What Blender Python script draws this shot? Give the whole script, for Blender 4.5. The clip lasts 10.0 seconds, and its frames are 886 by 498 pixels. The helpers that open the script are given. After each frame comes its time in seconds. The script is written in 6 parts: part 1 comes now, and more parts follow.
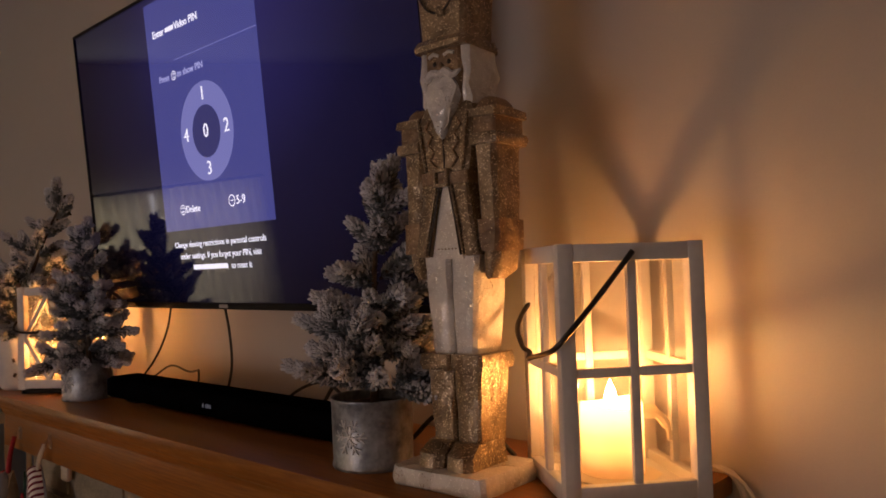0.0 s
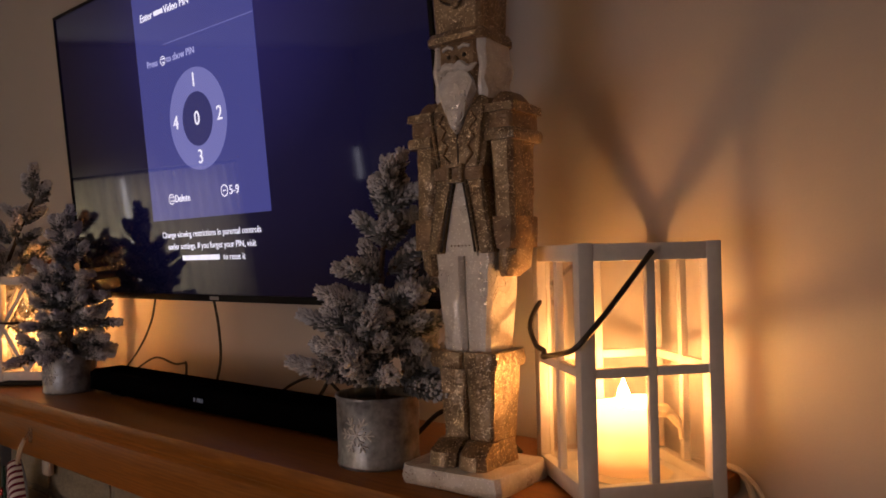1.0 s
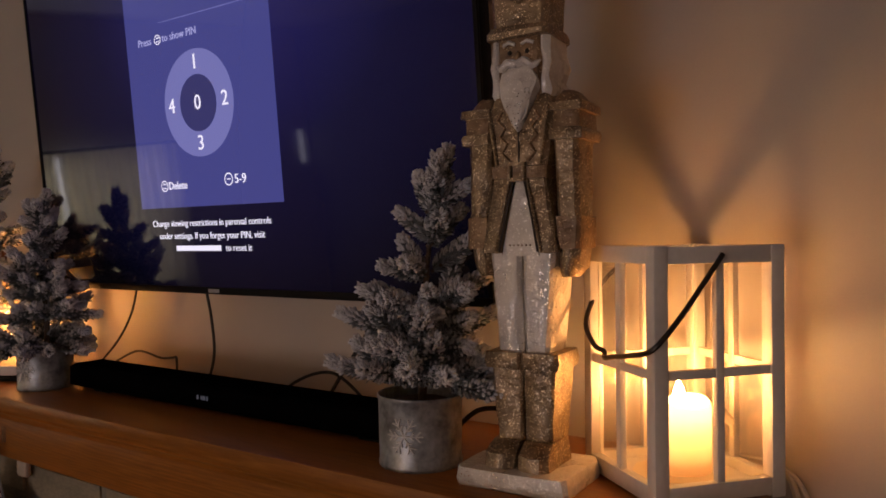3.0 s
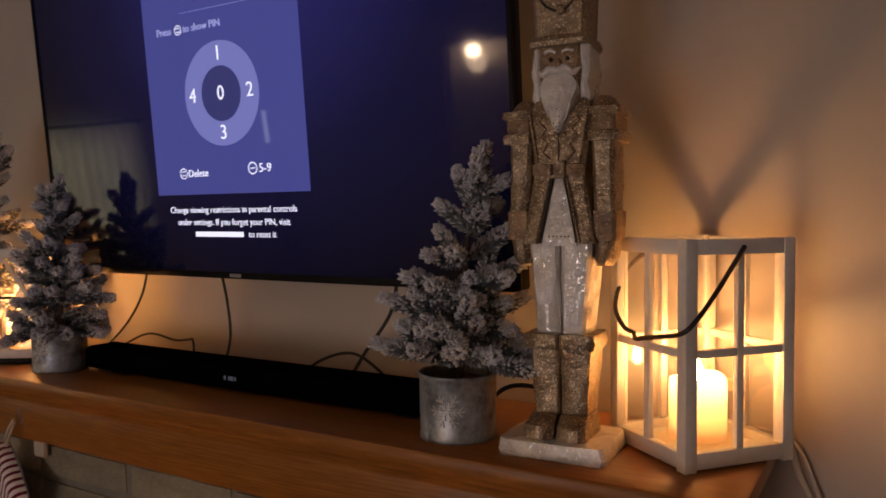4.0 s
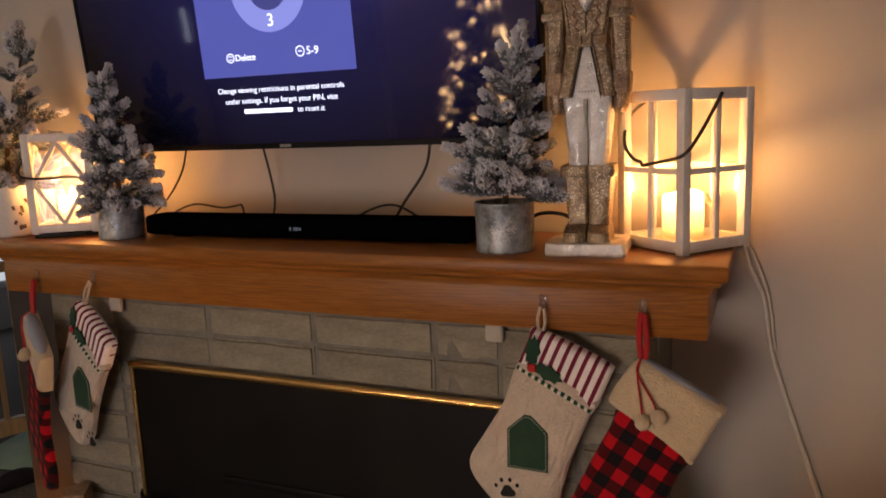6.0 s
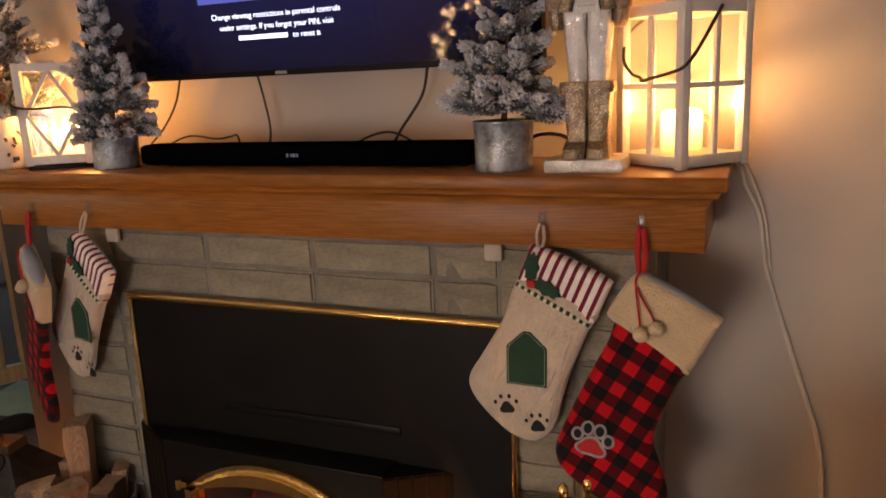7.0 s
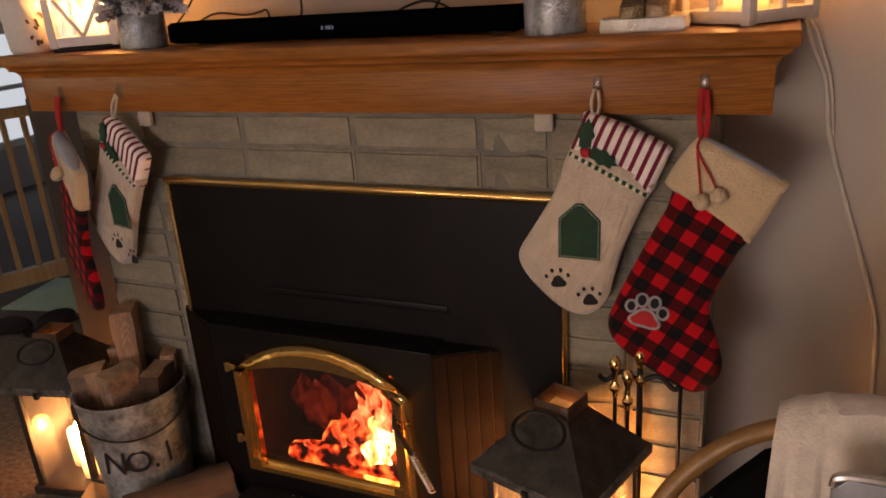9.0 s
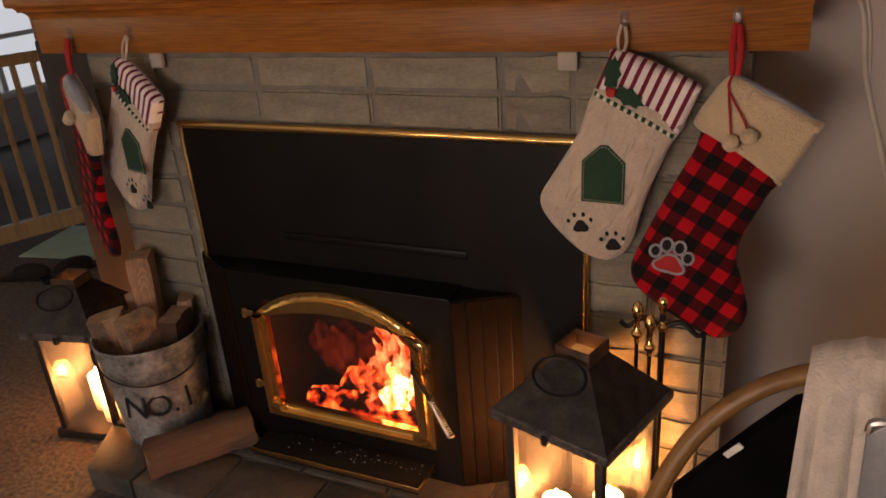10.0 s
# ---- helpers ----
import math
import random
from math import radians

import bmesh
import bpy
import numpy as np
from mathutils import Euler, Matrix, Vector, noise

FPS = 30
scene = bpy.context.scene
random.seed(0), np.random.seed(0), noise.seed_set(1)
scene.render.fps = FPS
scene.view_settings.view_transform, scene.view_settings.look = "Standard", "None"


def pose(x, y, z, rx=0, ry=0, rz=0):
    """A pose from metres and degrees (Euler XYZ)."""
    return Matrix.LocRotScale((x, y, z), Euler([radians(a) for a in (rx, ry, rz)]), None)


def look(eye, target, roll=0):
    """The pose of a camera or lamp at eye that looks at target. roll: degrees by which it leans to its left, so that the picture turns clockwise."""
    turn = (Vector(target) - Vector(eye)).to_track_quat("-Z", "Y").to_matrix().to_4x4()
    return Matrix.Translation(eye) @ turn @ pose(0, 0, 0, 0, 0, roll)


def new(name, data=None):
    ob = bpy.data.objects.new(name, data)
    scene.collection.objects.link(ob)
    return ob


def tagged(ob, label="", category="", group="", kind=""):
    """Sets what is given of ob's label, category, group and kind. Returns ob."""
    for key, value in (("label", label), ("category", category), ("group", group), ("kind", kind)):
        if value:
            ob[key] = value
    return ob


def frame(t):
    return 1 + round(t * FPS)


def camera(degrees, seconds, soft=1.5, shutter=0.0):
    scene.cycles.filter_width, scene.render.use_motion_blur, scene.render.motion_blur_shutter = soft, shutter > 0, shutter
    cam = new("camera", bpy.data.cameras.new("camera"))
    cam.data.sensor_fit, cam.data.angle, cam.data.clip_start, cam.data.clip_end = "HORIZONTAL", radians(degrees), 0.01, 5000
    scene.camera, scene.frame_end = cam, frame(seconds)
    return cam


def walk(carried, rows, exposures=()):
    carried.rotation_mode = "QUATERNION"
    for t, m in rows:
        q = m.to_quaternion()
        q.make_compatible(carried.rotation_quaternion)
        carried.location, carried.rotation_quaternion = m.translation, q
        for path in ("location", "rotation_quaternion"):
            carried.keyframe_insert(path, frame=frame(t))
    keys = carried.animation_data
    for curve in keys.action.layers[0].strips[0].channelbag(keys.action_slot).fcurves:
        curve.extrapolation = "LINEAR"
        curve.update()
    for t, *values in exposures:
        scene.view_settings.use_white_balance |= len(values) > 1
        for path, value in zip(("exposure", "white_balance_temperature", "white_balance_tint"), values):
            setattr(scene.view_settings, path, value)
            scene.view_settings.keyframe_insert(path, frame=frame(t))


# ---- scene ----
cam = camera(60.4, 10.0, 1.7, 0.3)
PATH = [
    (0, (0.56, -0.821, 1.725), (-0.799, 0.646, 1.779), -1.9),
    (0.5, (0.535, -0.831, 1.731), (-0.781, 0.675, 1.771), -1.6),
    (1, (0.5, -0.853, 1.741), (-0.796, 0.67, 1.759), -1.4),
    (1.5, (0.466, -0.876, 1.75), (-0.816, 0.659, 1.739), -1.5),
    (2, (0.431, -0.894, 1.754), (-0.816, 0.669, 1.73), -1.2),
    (2.5, (0.389, -0.928, 1.758), (-0.816, 0.669, 1.738), -1.0),
    (4, (0.258, -1.115, 1.786), (-0.765, 0.602, 1.704), -0.4),
    (4.5, (0.3, -1.288, 1.794), (-0.723, 0.421, 1.61), -1.1),
    (5, (0.274, -1.407, 1.806), (-0.705, 0.314, 1.531), -2.2),
    (5.5, (0.177, -1.539, 1.771), (-0.66, 0.252, 1.468), -2.9),
    (7, (0.14, -1.646, 1.614), (-0.608, 0.158, 1.183), -2.5),
    (7.5, (0.125, -1.642, 1.591), (-0.632, 0.144, 1.105), -3.1),
    (8, (0.101, -1.644, 1.573), (-0.661, 0.122, 1.025), -3.5),
    (8.5, (0.078, -1.642, 1.565), (-0.699, 0.093, 0.944), -4.0),
    (9, (0.06, -1.643, 1.545), (-0.716, 0.072, 0.868), -4.1),
    (9.5, (0.042, -1.632, 1.533), (-0.741, 0.052, 0.791), -4.6),
    (10, (0.035, -1.625, 1.523), (-0.761, 0.028, 0.726), -4.6),
]
walk(cam, [(t, look(eye, target, roll)) for t, eye, target, roll in PATH], [(t, s, w, k) for t, s, w, k in ((0, 0.05, 6900, 26), (2.5, 0.0, 6900, 26), (4, 0.1, 6600, 22), (5, 0.45, 6400, 18), (5.5, 0.65, 6400, 18), (7, 1.15, 6500, 18), (8.5, 1.1, 6500, 20), (10, 0.95, 6600, 22))])


# ---- world and light ----
world = bpy.data.worlds.new("world")
scene.world = world
world.use_nodes = True
wn = world.node_tree
sky = wn.nodes.new("ShaderNodeTexSky")
sky.sky_type, sky.sun_disc = "NISHITA", False
sky.sun_elevation, sky.sun_rotation = radians(12), radians(200)
wn.links.new(sky.outputs[0], wn.nodes["Background"].inputs[0])
wn.nodes["Background"].inputs[1].default_value = 0.06


def lamp(name, kind, m, watts, color, size=0.02, size_y=0.0):
    data = bpy.data.lights.new(name, kind)
    data.energy, data.color = watts, color
    if kind == "AREA":
        data.shape, data.size, data.size_y = "RECTANGLE", size, size_y or size
    else:
        data.shadow_soft_size = size
    ob = new(name, data)
    ob.matrix_world = m
    return ob


WARM = (1.0, 0.305, 0.045)
# daylight from the west and next-room windows, and an added fill from the south
lamp("window_and_fill_light", "AREA", pose(-4.85, -1.7, 1.55, 0, -90, 0), 32, (0.80, 0.90, 1.0), 1.0, 1.5)
# fill lamp, in an unseen opening added to the south wall
lamp("window_and_fill_light", "AREA", pose(-0.75, -4.09, 0.95, 90, 0, 0), 13.5, (0.96, 0.95, 1.0), 1.1, 1.2)
lamp("window_and_fill_light", "AREA", pose(-6.02, 2.75, 0.88, 0, -90, 0), 0.9, (0.85, 0.93, 1.0), 1.4, 1.4)

# ---- mesh helpers ----


def box(bm, x0, x1, y0, y1, z0, z1, bevel=0.0):
    """A box, its edges rounded by bevel."""
    made = bmesh.ops.create_cube(bm, size=1)["verts"]
    bmesh.ops.transform(bm, verts=made, matrix=Matrix.LocRotScale(((x0 + x1) / 2, (y0 + y1) / 2, (z0 + z1) / 2), None, (x1 - x0, y1 - y0, z1 - z0)))
    if bevel:
        edges = list({e for v in made for e in v.link_edges})
        made = bmesh.ops.bevel(bm, geom=edges, offset=bevel, segments=2, affect="EDGES", profile=0.5)["verts"]
    return made


def turned(bm, made, m):
    bmesh.ops.transform(bm, verts=made, matrix=m)


def tube(bm, points, radius, seg=8, caps=True):
    """A round tube through points; radius is a number or one for each point."""
    pts = [Vector(p) for p in points]
    radii = radius if isinstance(radius, (list, tuple)) else [radius] * len(pts)
    rings, up = [], None
    for i, p in enumerate(pts):
        d = (pts[min(i + 1, len(pts) - 1)] - pts[max(i - 1, 0)]).normalized()
        if up is None:
            up = d.orthogonal().normalized()
        up = (up - d * up.dot(d)).normalized()
        side = d.cross(up)
        rings.append([bm.verts.new(p + radii[i] * (math.cos(a) * up + math.sin(a) * side)) for a in (2 * math.pi * k / seg for k in range(seg))])
    for a, b in zip(rings, rings[1:]):
        for k in range(seg):
            bm.faces.new((a[k], a[(k + 1) % seg], b[(k + 1) % seg], b[k]))
    if caps:
        bm.faces.new(rings[0][::-1]), bm.faces.new(rings[-1])
    return [v for r in rings for v in r]


def lathe(bm, profile, seg=32, x=0.0, y=0.0):
    """A turned body from (radius, height) pairs, open where the profile is."""
    rings = [[bm.verts.new((x + r * math.cos(2 * math.pi * k / seg), y + r * math.sin(2 * math.pi * k / seg), z)) for k in range(seg)] for r, z in profile]
    for a, b in zip(rings, rings[1:]):
        for k in range(seg):
            bm.faces.new((a[k], a[(k + 1) % seg], b[(k + 1) % seg], b[k]))
    return [v for r in rings for v in r]


def prism(bm, outline, y0, y1, bevel=0.0):
    """A plate with an outline in x and z, from y0 to y1."""
    a = [bm.verts.new((x, y0, z)) for x, z in outline]
    b = [bm.verts.new((x, y1, z)) for x, z in outline]
    n = len(a)
    faces = [bm.faces.new(a), bm.faces.new(b[::-1])]
    faces += [bm.faces.new((a[(i + 1) % n], a[i], b[i], b[(i + 1) % n])) for i in range(n)]
    bmesh.ops.recalc_face_normals(bm, faces=faces)
    made = a + b
    if bevel:
        edges = list({e for f in faces[:2] for e in f.edges})
        made = made + bmesh.ops.bevel(bm, geom=edges, offset=bevel, segments=2, affect="EDGES", profile=0.5)["verts"]
    return [v for v in made if v.is_valid]


def smooth_line(points, steps=6):
    """Points of a soft curve through the given ones."""
    p = [Vector(q) for q in points]
    p = [2 * p[0] - p[1]] + p + [2 * p[-1] - p[-2]]
    out = []
    for i in range(1, len(p) - 2):
        for s in range(steps):
            t = s / steps
            out.append(0.5 * (2 * p[i] + (p[i + 1] - p[i - 1]) * t + (2 * p[i - 1] - 5 * p[i] + 4 * p[i + 1] - p[i + 2]) * t * t + (3 * p[i] - p[i - 1] - 3 * p[i + 1] + p[i + 2]) * t ** 3))
    return out + [p[-2]]


def data_of(name, bm, mats, smooth=True):
    bmesh.ops.recalc_face_normals(bm, faces=bm.faces)
    me = bpy.data.meshes.new(name)
    bm.to_mesh(me)
    bm.free()
    for m in mats if isinstance(mats, (list, tuple)) else [mats]:
        me.materials.append(m)
    if smooth:
        me.shade_smooth()
        me.set_sharp_from_angle(angle=radians(38))
    return me


def part(name, bm, mats, parent=None, label="", smooth=True):
    """One mesh object under a thing or a part."""
    ob = new(name, data_of(name, bm, mats, smooth))
    ob.parent = parent
    return tagged(ob, label)


def thing(name, m, label, category, group="", kind=""):
    ob = new(name)
    ob.empty_display_size = 0.05
    ob.matrix_world = m
    return tagged(ob, label, category, group, kind)


def setting(name, bm, mats, label, category, smooth=False):
    return tagged(part(name, bm, mats, None, "", smooth), label, category, "", "structure")


def written(name, text, size, mat, parent, m, align="CENTER", depth=0.0006):
    """Words in the built-in font, as a mesh; m stands them up."""
    cu = bpy.data.curves.new(name, "FONT")
    cu.body, cu.size, cu.align_x, cu.align_y, cu.extrude, cu.resolution_u = text, size, align, "CENTER", depth, 3
    tmp = bpy.data.objects.new(name, cu)
    scene.collection.objects.link(tmp)
    me = bpy.data.meshes.new_from_object(tmp.evaluated_get(bpy.context.evaluated_depsgraph_get()))
    bpy.data.objects.remove(tmp)
    me.materials.clear()
    me.materials.append(mat)
    ob = new(name, me)
    ob.parent, ob.matrix_local = parent, m
    return ob


# ---- materials ----


def mat(name, base, rough=0.6, metal=0.0, vary=0.25, scale=8.0, fine=120.0, bump=0.15, stretch=(1, 1, 1), second=None, piece=0.0, sheen=0.0, relief=0.002, spec=0.5):
    """A surface with stains (scale) and grain (fine), two tones, relief, and a tone of its own for each piece."""
    m = bpy.data.materials.new(name)
    m.use_nodes = True
    nt = m.node_tree
    N, L = nt.nodes.new, nt.links.new
    p = nt.nodes["Principled BSDF"]
    tc, mp = N("ShaderNodeTexCoord"), N("ShaderNodeMapping")
    mp.inputs["Scale"].default_value = stretch
    L(tc.outputs["Object"], mp.inputs[0])
    big, small = N("ShaderNodeTexNoise"), N("ShaderNodeTexNoise")
    big.inputs["Scale"].default_value, big.inputs["Detail"].default_value = scale, 5
    small.inputs["Scale"].default_value, small.inputs["Detail"].default_value = fine, 3
    L(mp.outputs[0], big.inputs["Vector"]), L(mp.outputs[0], small.inputs["Vector"])
    add = N("ShaderNodeMath")
    add.operation = "MULTIPLY_ADD"
    add.inputs[1].default_value = 0.45
    L(small.outputs[0], add.inputs[0]), L(big.outputs[0], add.inputs[2])
    ramp = N("ShaderNodeValToRGB")
    lo = [c * (1 - vary) for c in base]
    hi = second or [min(1, c * (1 + vary)) for c in base]
    ramp.color_ramp.elements[0].position, ramp.color_ramp.elements[0].color = 0.5, (*lo, 1)
    ramp.color_ramp.elements[1].position, ramp.color_ramp.elements[1].color = 0.95, (*hi, 1)
    L(add.outputs[0], ramp.inputs[0])
    col = ramp.outputs[0]
    if piece:
        info, hsv, rng = N("ShaderNodeObjectInfo"), N("ShaderNodeHueSaturation"), N("ShaderNodeMapRange")
        rng.inputs["To Min"].default_value, rng.inputs["To Max"].default_value = 1 - piece, 1 + piece
        L(info.outputs["Random"], rng.inputs[0]), L(rng.outputs[0], hsv.inputs["Value"]), L(col, hsv.inputs["Color"])
        col = hsv.outputs[0]
    L(col, p.inputs["Base Color"])
    rr = N("ShaderNodeMapRange")
    rr.inputs["To Min"].default_value, rr.inputs["To Max"].default_value = max(0.02, rough - 0.12), min(1, rough + 0.12)
    L(big.outputs[0], rr.inputs[0]), L(rr.outputs[0], p.inputs["Roughness"])
    p.inputs["Metallic"].default_value = metal
    p.inputs["Specular IOR Level"].default_value = spec
    if sheen:
        p.inputs["Sheen Weight"].default_value = sheen
    if bump:
        b = N("ShaderNodeBump")
        b.inputs["Strength"].default_value, b.inputs["Distance"].default_value = bump, relief
        L(add.outputs[0], b.inputs["Height"]), L(b.outputs[0], p.inputs["Normal"])
    return m


def wood(name, base, dark, rough, along=(1, 14, 14), piece=0.0, rings=11.0):
    """Wood with long grain and pores along one axis."""
    m = mat(name, base, rough, 0, 0.25, 3.0, 60.0, 0.12, along, None, piece)
    nt = m.node_tree
    N, L = nt.nodes.new, nt.links.new
    p = nt.nodes["Principled BSDF"]
    old = p.inputs["Base Color"].links[0].from_socket
    tc, mp, wave = N("ShaderNodeTexCoord"), N("ShaderNodeMapping"), N("ShaderNodeTexWave")
    mp.inputs["Scale"].default_value = [a * 0.35 if a > 1 else 0.25 for a in along]
    wave.wave_type, wave.rings_direction = "RINGS", "SPHERICAL"
    wave.inputs["Scale"].default_value, wave.inputs["Distortion"].default_value = rings, 5
    wave.inputs["Detail"].default_value, wave.inputs["Detail Scale"].default_value = 3, 1.4
    L(tc.outputs["Object"], mp.inputs[0]), L(mp.outputs[0], wave.inputs[0])
    mix = N("ShaderNodeMix")
    mix.data_type = "RGBA"
    mix.inputs[7].default_value = (*dark, 1)
    fac = N("ShaderNodeMath")
    fac.operation = "MULTIPLY"
    fac.inputs[1].default_value = 0.36
    L(wave.outputs["Fac"], fac.inputs[0]), L(fac.outputs[0], mix.inputs[0]), L(old, mix.inputs[6])
    L(mix.outputs[2], p.inputs["Base Color"])
    return m


def glow(name, color, strength):
    m = bpy.data.materials.new(name)
    m.use_nodes = True
    p = m.node_tree.nodes["Principled BSDF"]
    p.inputs["Base Color"].default_value = (0.02, 0.02, 0.02, 1)
    p.inputs["Roughness"].default_value = 0.3
    p.inputs["Emission Color"].default_value, p.inputs["Emission Strength"].default_value = (*color, 1), strength
    return m


def glass(name, tint=(1, 1, 1), dirt=0.08):
    """Thin window glass: clear, with gloss by Fresnel and a little haze of dust."""
    m = bpy.data.materials.new(name)
    m.use_nodes = True
    nt = m.node_tree
    N, L = nt.nodes.new, nt.links.new
    out = nt.nodes["Material Output"]
    clear, gloss, dust = N("ShaderNodeBsdfTransparent"), N("ShaderNodeBsdfGlossy"), N("ShaderNodeBsdfDiffuse")
    clear.inputs[0].default_value = (*tint, 1)
    gloss.inputs["Roughness"].default_value = 0.03
    dust.inputs[0].default_value = (0.7, 0.66, 0.6, 1)
    fr, m1, m2, no = N("ShaderNodeLayerWeight"), N("ShaderNodeMixShader"), N("ShaderNodeMixShader"), N("ShaderNodeTexNoise")
    fr.inputs[0].default_value = 0.5
    no.inputs["Scale"].default_value = 14
    k = N("ShaderNodeMath")
    k.operation = "MULTIPLY"
    k.inputs[1].default_value = dirt
    L(no.outputs[0], k.inputs[0]), L(k.outputs[0], m2.inputs[0])
    pw, sc = N("ShaderNodeMath"), N("ShaderNodeMath")
    pw.operation, sc.operation = "POWER", "MULTIPLY_ADD"
    pw.inputs[1].default_value, sc.inputs[1].default_value, sc.inputs[2].default_value = 5, 0.9, 0.035
    L(fr.outputs["Facing"], pw.inputs[0]), L(pw.outputs[0], sc.inputs[0])
    L(sc.outputs[0], m1.inputs[0]), L(clear.outputs[0], m1.inputs[1]), L(gloss.outputs[0], m1.inputs[2])
    L(m1.outputs[0], m2.inputs[1]), L(dust.outputs[0], m2.inputs[2]), L(m2.outputs[0], out.inputs[0])
    return m


PAINT = mat("wall_paint", (0.50, 0.46, 0.42), 0.75, 0, 0.04, 2.0, 260, 0.10)
CEIL = mat("ceiling_paint", (0.72, 0.71, 0.69), 0.9, 0, 0.04, 3.0, 90, 0.25)
OAK = wood("stained_oak", (0.32, 0.122, 0.023), (0.15, 0.048, 0.009), 0.33, (3.5, 40, 40), 0.0, 6.0)
OAK.node_tree.nodes["Principled BSDF"].inputs["Specular IOR Level"].default_value = 0.22
OAK_TRIM = wood("stained_trim", (0.20, 0.065, 0.022), (0.11, 0.032, 0.010), 0.4, (16, 16, 1.2))
PALE_WOOD = wood("pale_wood", (0.42, 0.30, 0.15), (0.28, 0.18, 0.08), 0.45, (16, 16, 1.0))
BRICK = mat("block", (0.255, 0.228, 0.168), 0.9, 0, 0.28, 9, 75, 0.9, (1, 1, 2.2), None, 0.16)
MORTAR = mat("mortar", (0.20, 0.185, 0.155), 0.95, 0, 0.25, 14, 150, 0.6)
HEARTH = mat("hearth_stone", (0.085, 0.078, 0.066), 0.7, 0, 0.45, 9, 60, 0.8, (1, 1, 1), None, 0.12)
CARPET = mat("carpet", (0.072, 0.062, 0.052), 1.0, 0, 0.65, 60, 300, 1.0, sheen=0.1, second=(0.16, 0.14, 0.12), relief=0.006)
IRON = mat("black_iron", (0.010, 0.0095, 0.009), 0.5, 0, 0.4, 8, 220, 0.2, spec=0.25)
IRON_MATT = mat("matt_black_steel", (0.0042, 0.0042, 0.0044), 0.45, 0, 0.4, 5, 200, 0.1, spec=0.2)
ZINC_BLACK = mat("aged_black_metal", (0.036, 0.033, 0.030), 0.45, 0.4, 0.6, 22, 120, 0.4)
BRASS = mat("brass", (0.88, 0.62, 0.25), 0.17, 1.0, 0.06, 12, 200, 0.0)
STEEL = mat("spring_steel", (0.55, 0.53, 0.5), 0.3, 1.0, 0.15, 30, 200, 0.05)
WHITE = mat("white_paint", (0.74, 0.72, 0.68), 0.5, 0, 0.10, 6, 90, 0.2)
ZINC = mat("galvanised", (0.34, 0.37, 0.40), 0.40, 0.55, 0.5, 34, 120, 0.3)
ZINC_PALE = mat("galvanised_relief", (0.66, 0.67, 0.67), 0.6, 0.1, 0.2, 34, 120, 0.2)
WIRE = mat("dark_wire", (0.022, 0.016, 0.012), 0.4, 0.3, 0.3, 20, 200, 0.1)
CORD_BLACK = mat("black_cord", (0.012, 0.012, 0.012), 0.5, 0, 0.2, 20, 200, 0.05)
CORD_WHITE = mat("white_cord", (0.66, 0.62, 0.55), 0.5, 0, 0.1, 20, 200, 0.05)
PLASTIC = mat("black_plastic", (0.004, 0.004, 0.005), 0.5, 0, 0.2, 10, 300, 0.04, spec=0.15)
CLOTH_BLACK = mat("speaker_cloth", (0.0025, 0.0025, 0.003), 1.0, 0, 0.4, 20, 700, 0.4, spec=0.0)
BARK = mat("bark", (0.09, 0.06, 0.04), 0.95, 0, 0.5, 30, 120, 1.0)
CLEAR = glass("lantern_glass")
WAX = mat("wax", (0.84, 0.72, 0.50), 0.5, 0, 0.05, 10, 60, 0.05)


def glow_wax():
    """Candle wax with its flame's glow painted in as emission, most near the top."""
    m = mat("glow_wax", (0.84, 0.72, 0.50), 0.5, 0, 0.05, 10, 60, 0.05)
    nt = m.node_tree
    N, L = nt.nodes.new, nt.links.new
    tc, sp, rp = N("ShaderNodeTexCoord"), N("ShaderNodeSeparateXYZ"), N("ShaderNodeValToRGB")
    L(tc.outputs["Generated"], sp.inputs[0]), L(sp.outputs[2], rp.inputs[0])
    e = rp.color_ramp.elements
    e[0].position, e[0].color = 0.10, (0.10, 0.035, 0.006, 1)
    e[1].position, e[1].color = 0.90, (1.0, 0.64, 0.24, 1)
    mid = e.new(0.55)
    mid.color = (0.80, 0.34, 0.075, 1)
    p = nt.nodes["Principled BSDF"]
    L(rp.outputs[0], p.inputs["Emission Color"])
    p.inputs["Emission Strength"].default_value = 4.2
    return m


GLOW_WAX = glow_wax()
FLAME = glow("flame", (1.0, 0.60, 0.20), 160)

# ---- the room ----
TOP = 1.41    # top of the mantel shelf
WALL = 0.30   # face of the television wall
SLAB = 0.08   # top of the hearth


def slab(name, boxes, m, label, category):
    bm = bmesh.new()
    for b in boxes:
        box(bm, *b)
    return setting(name, bm, m, label, category)


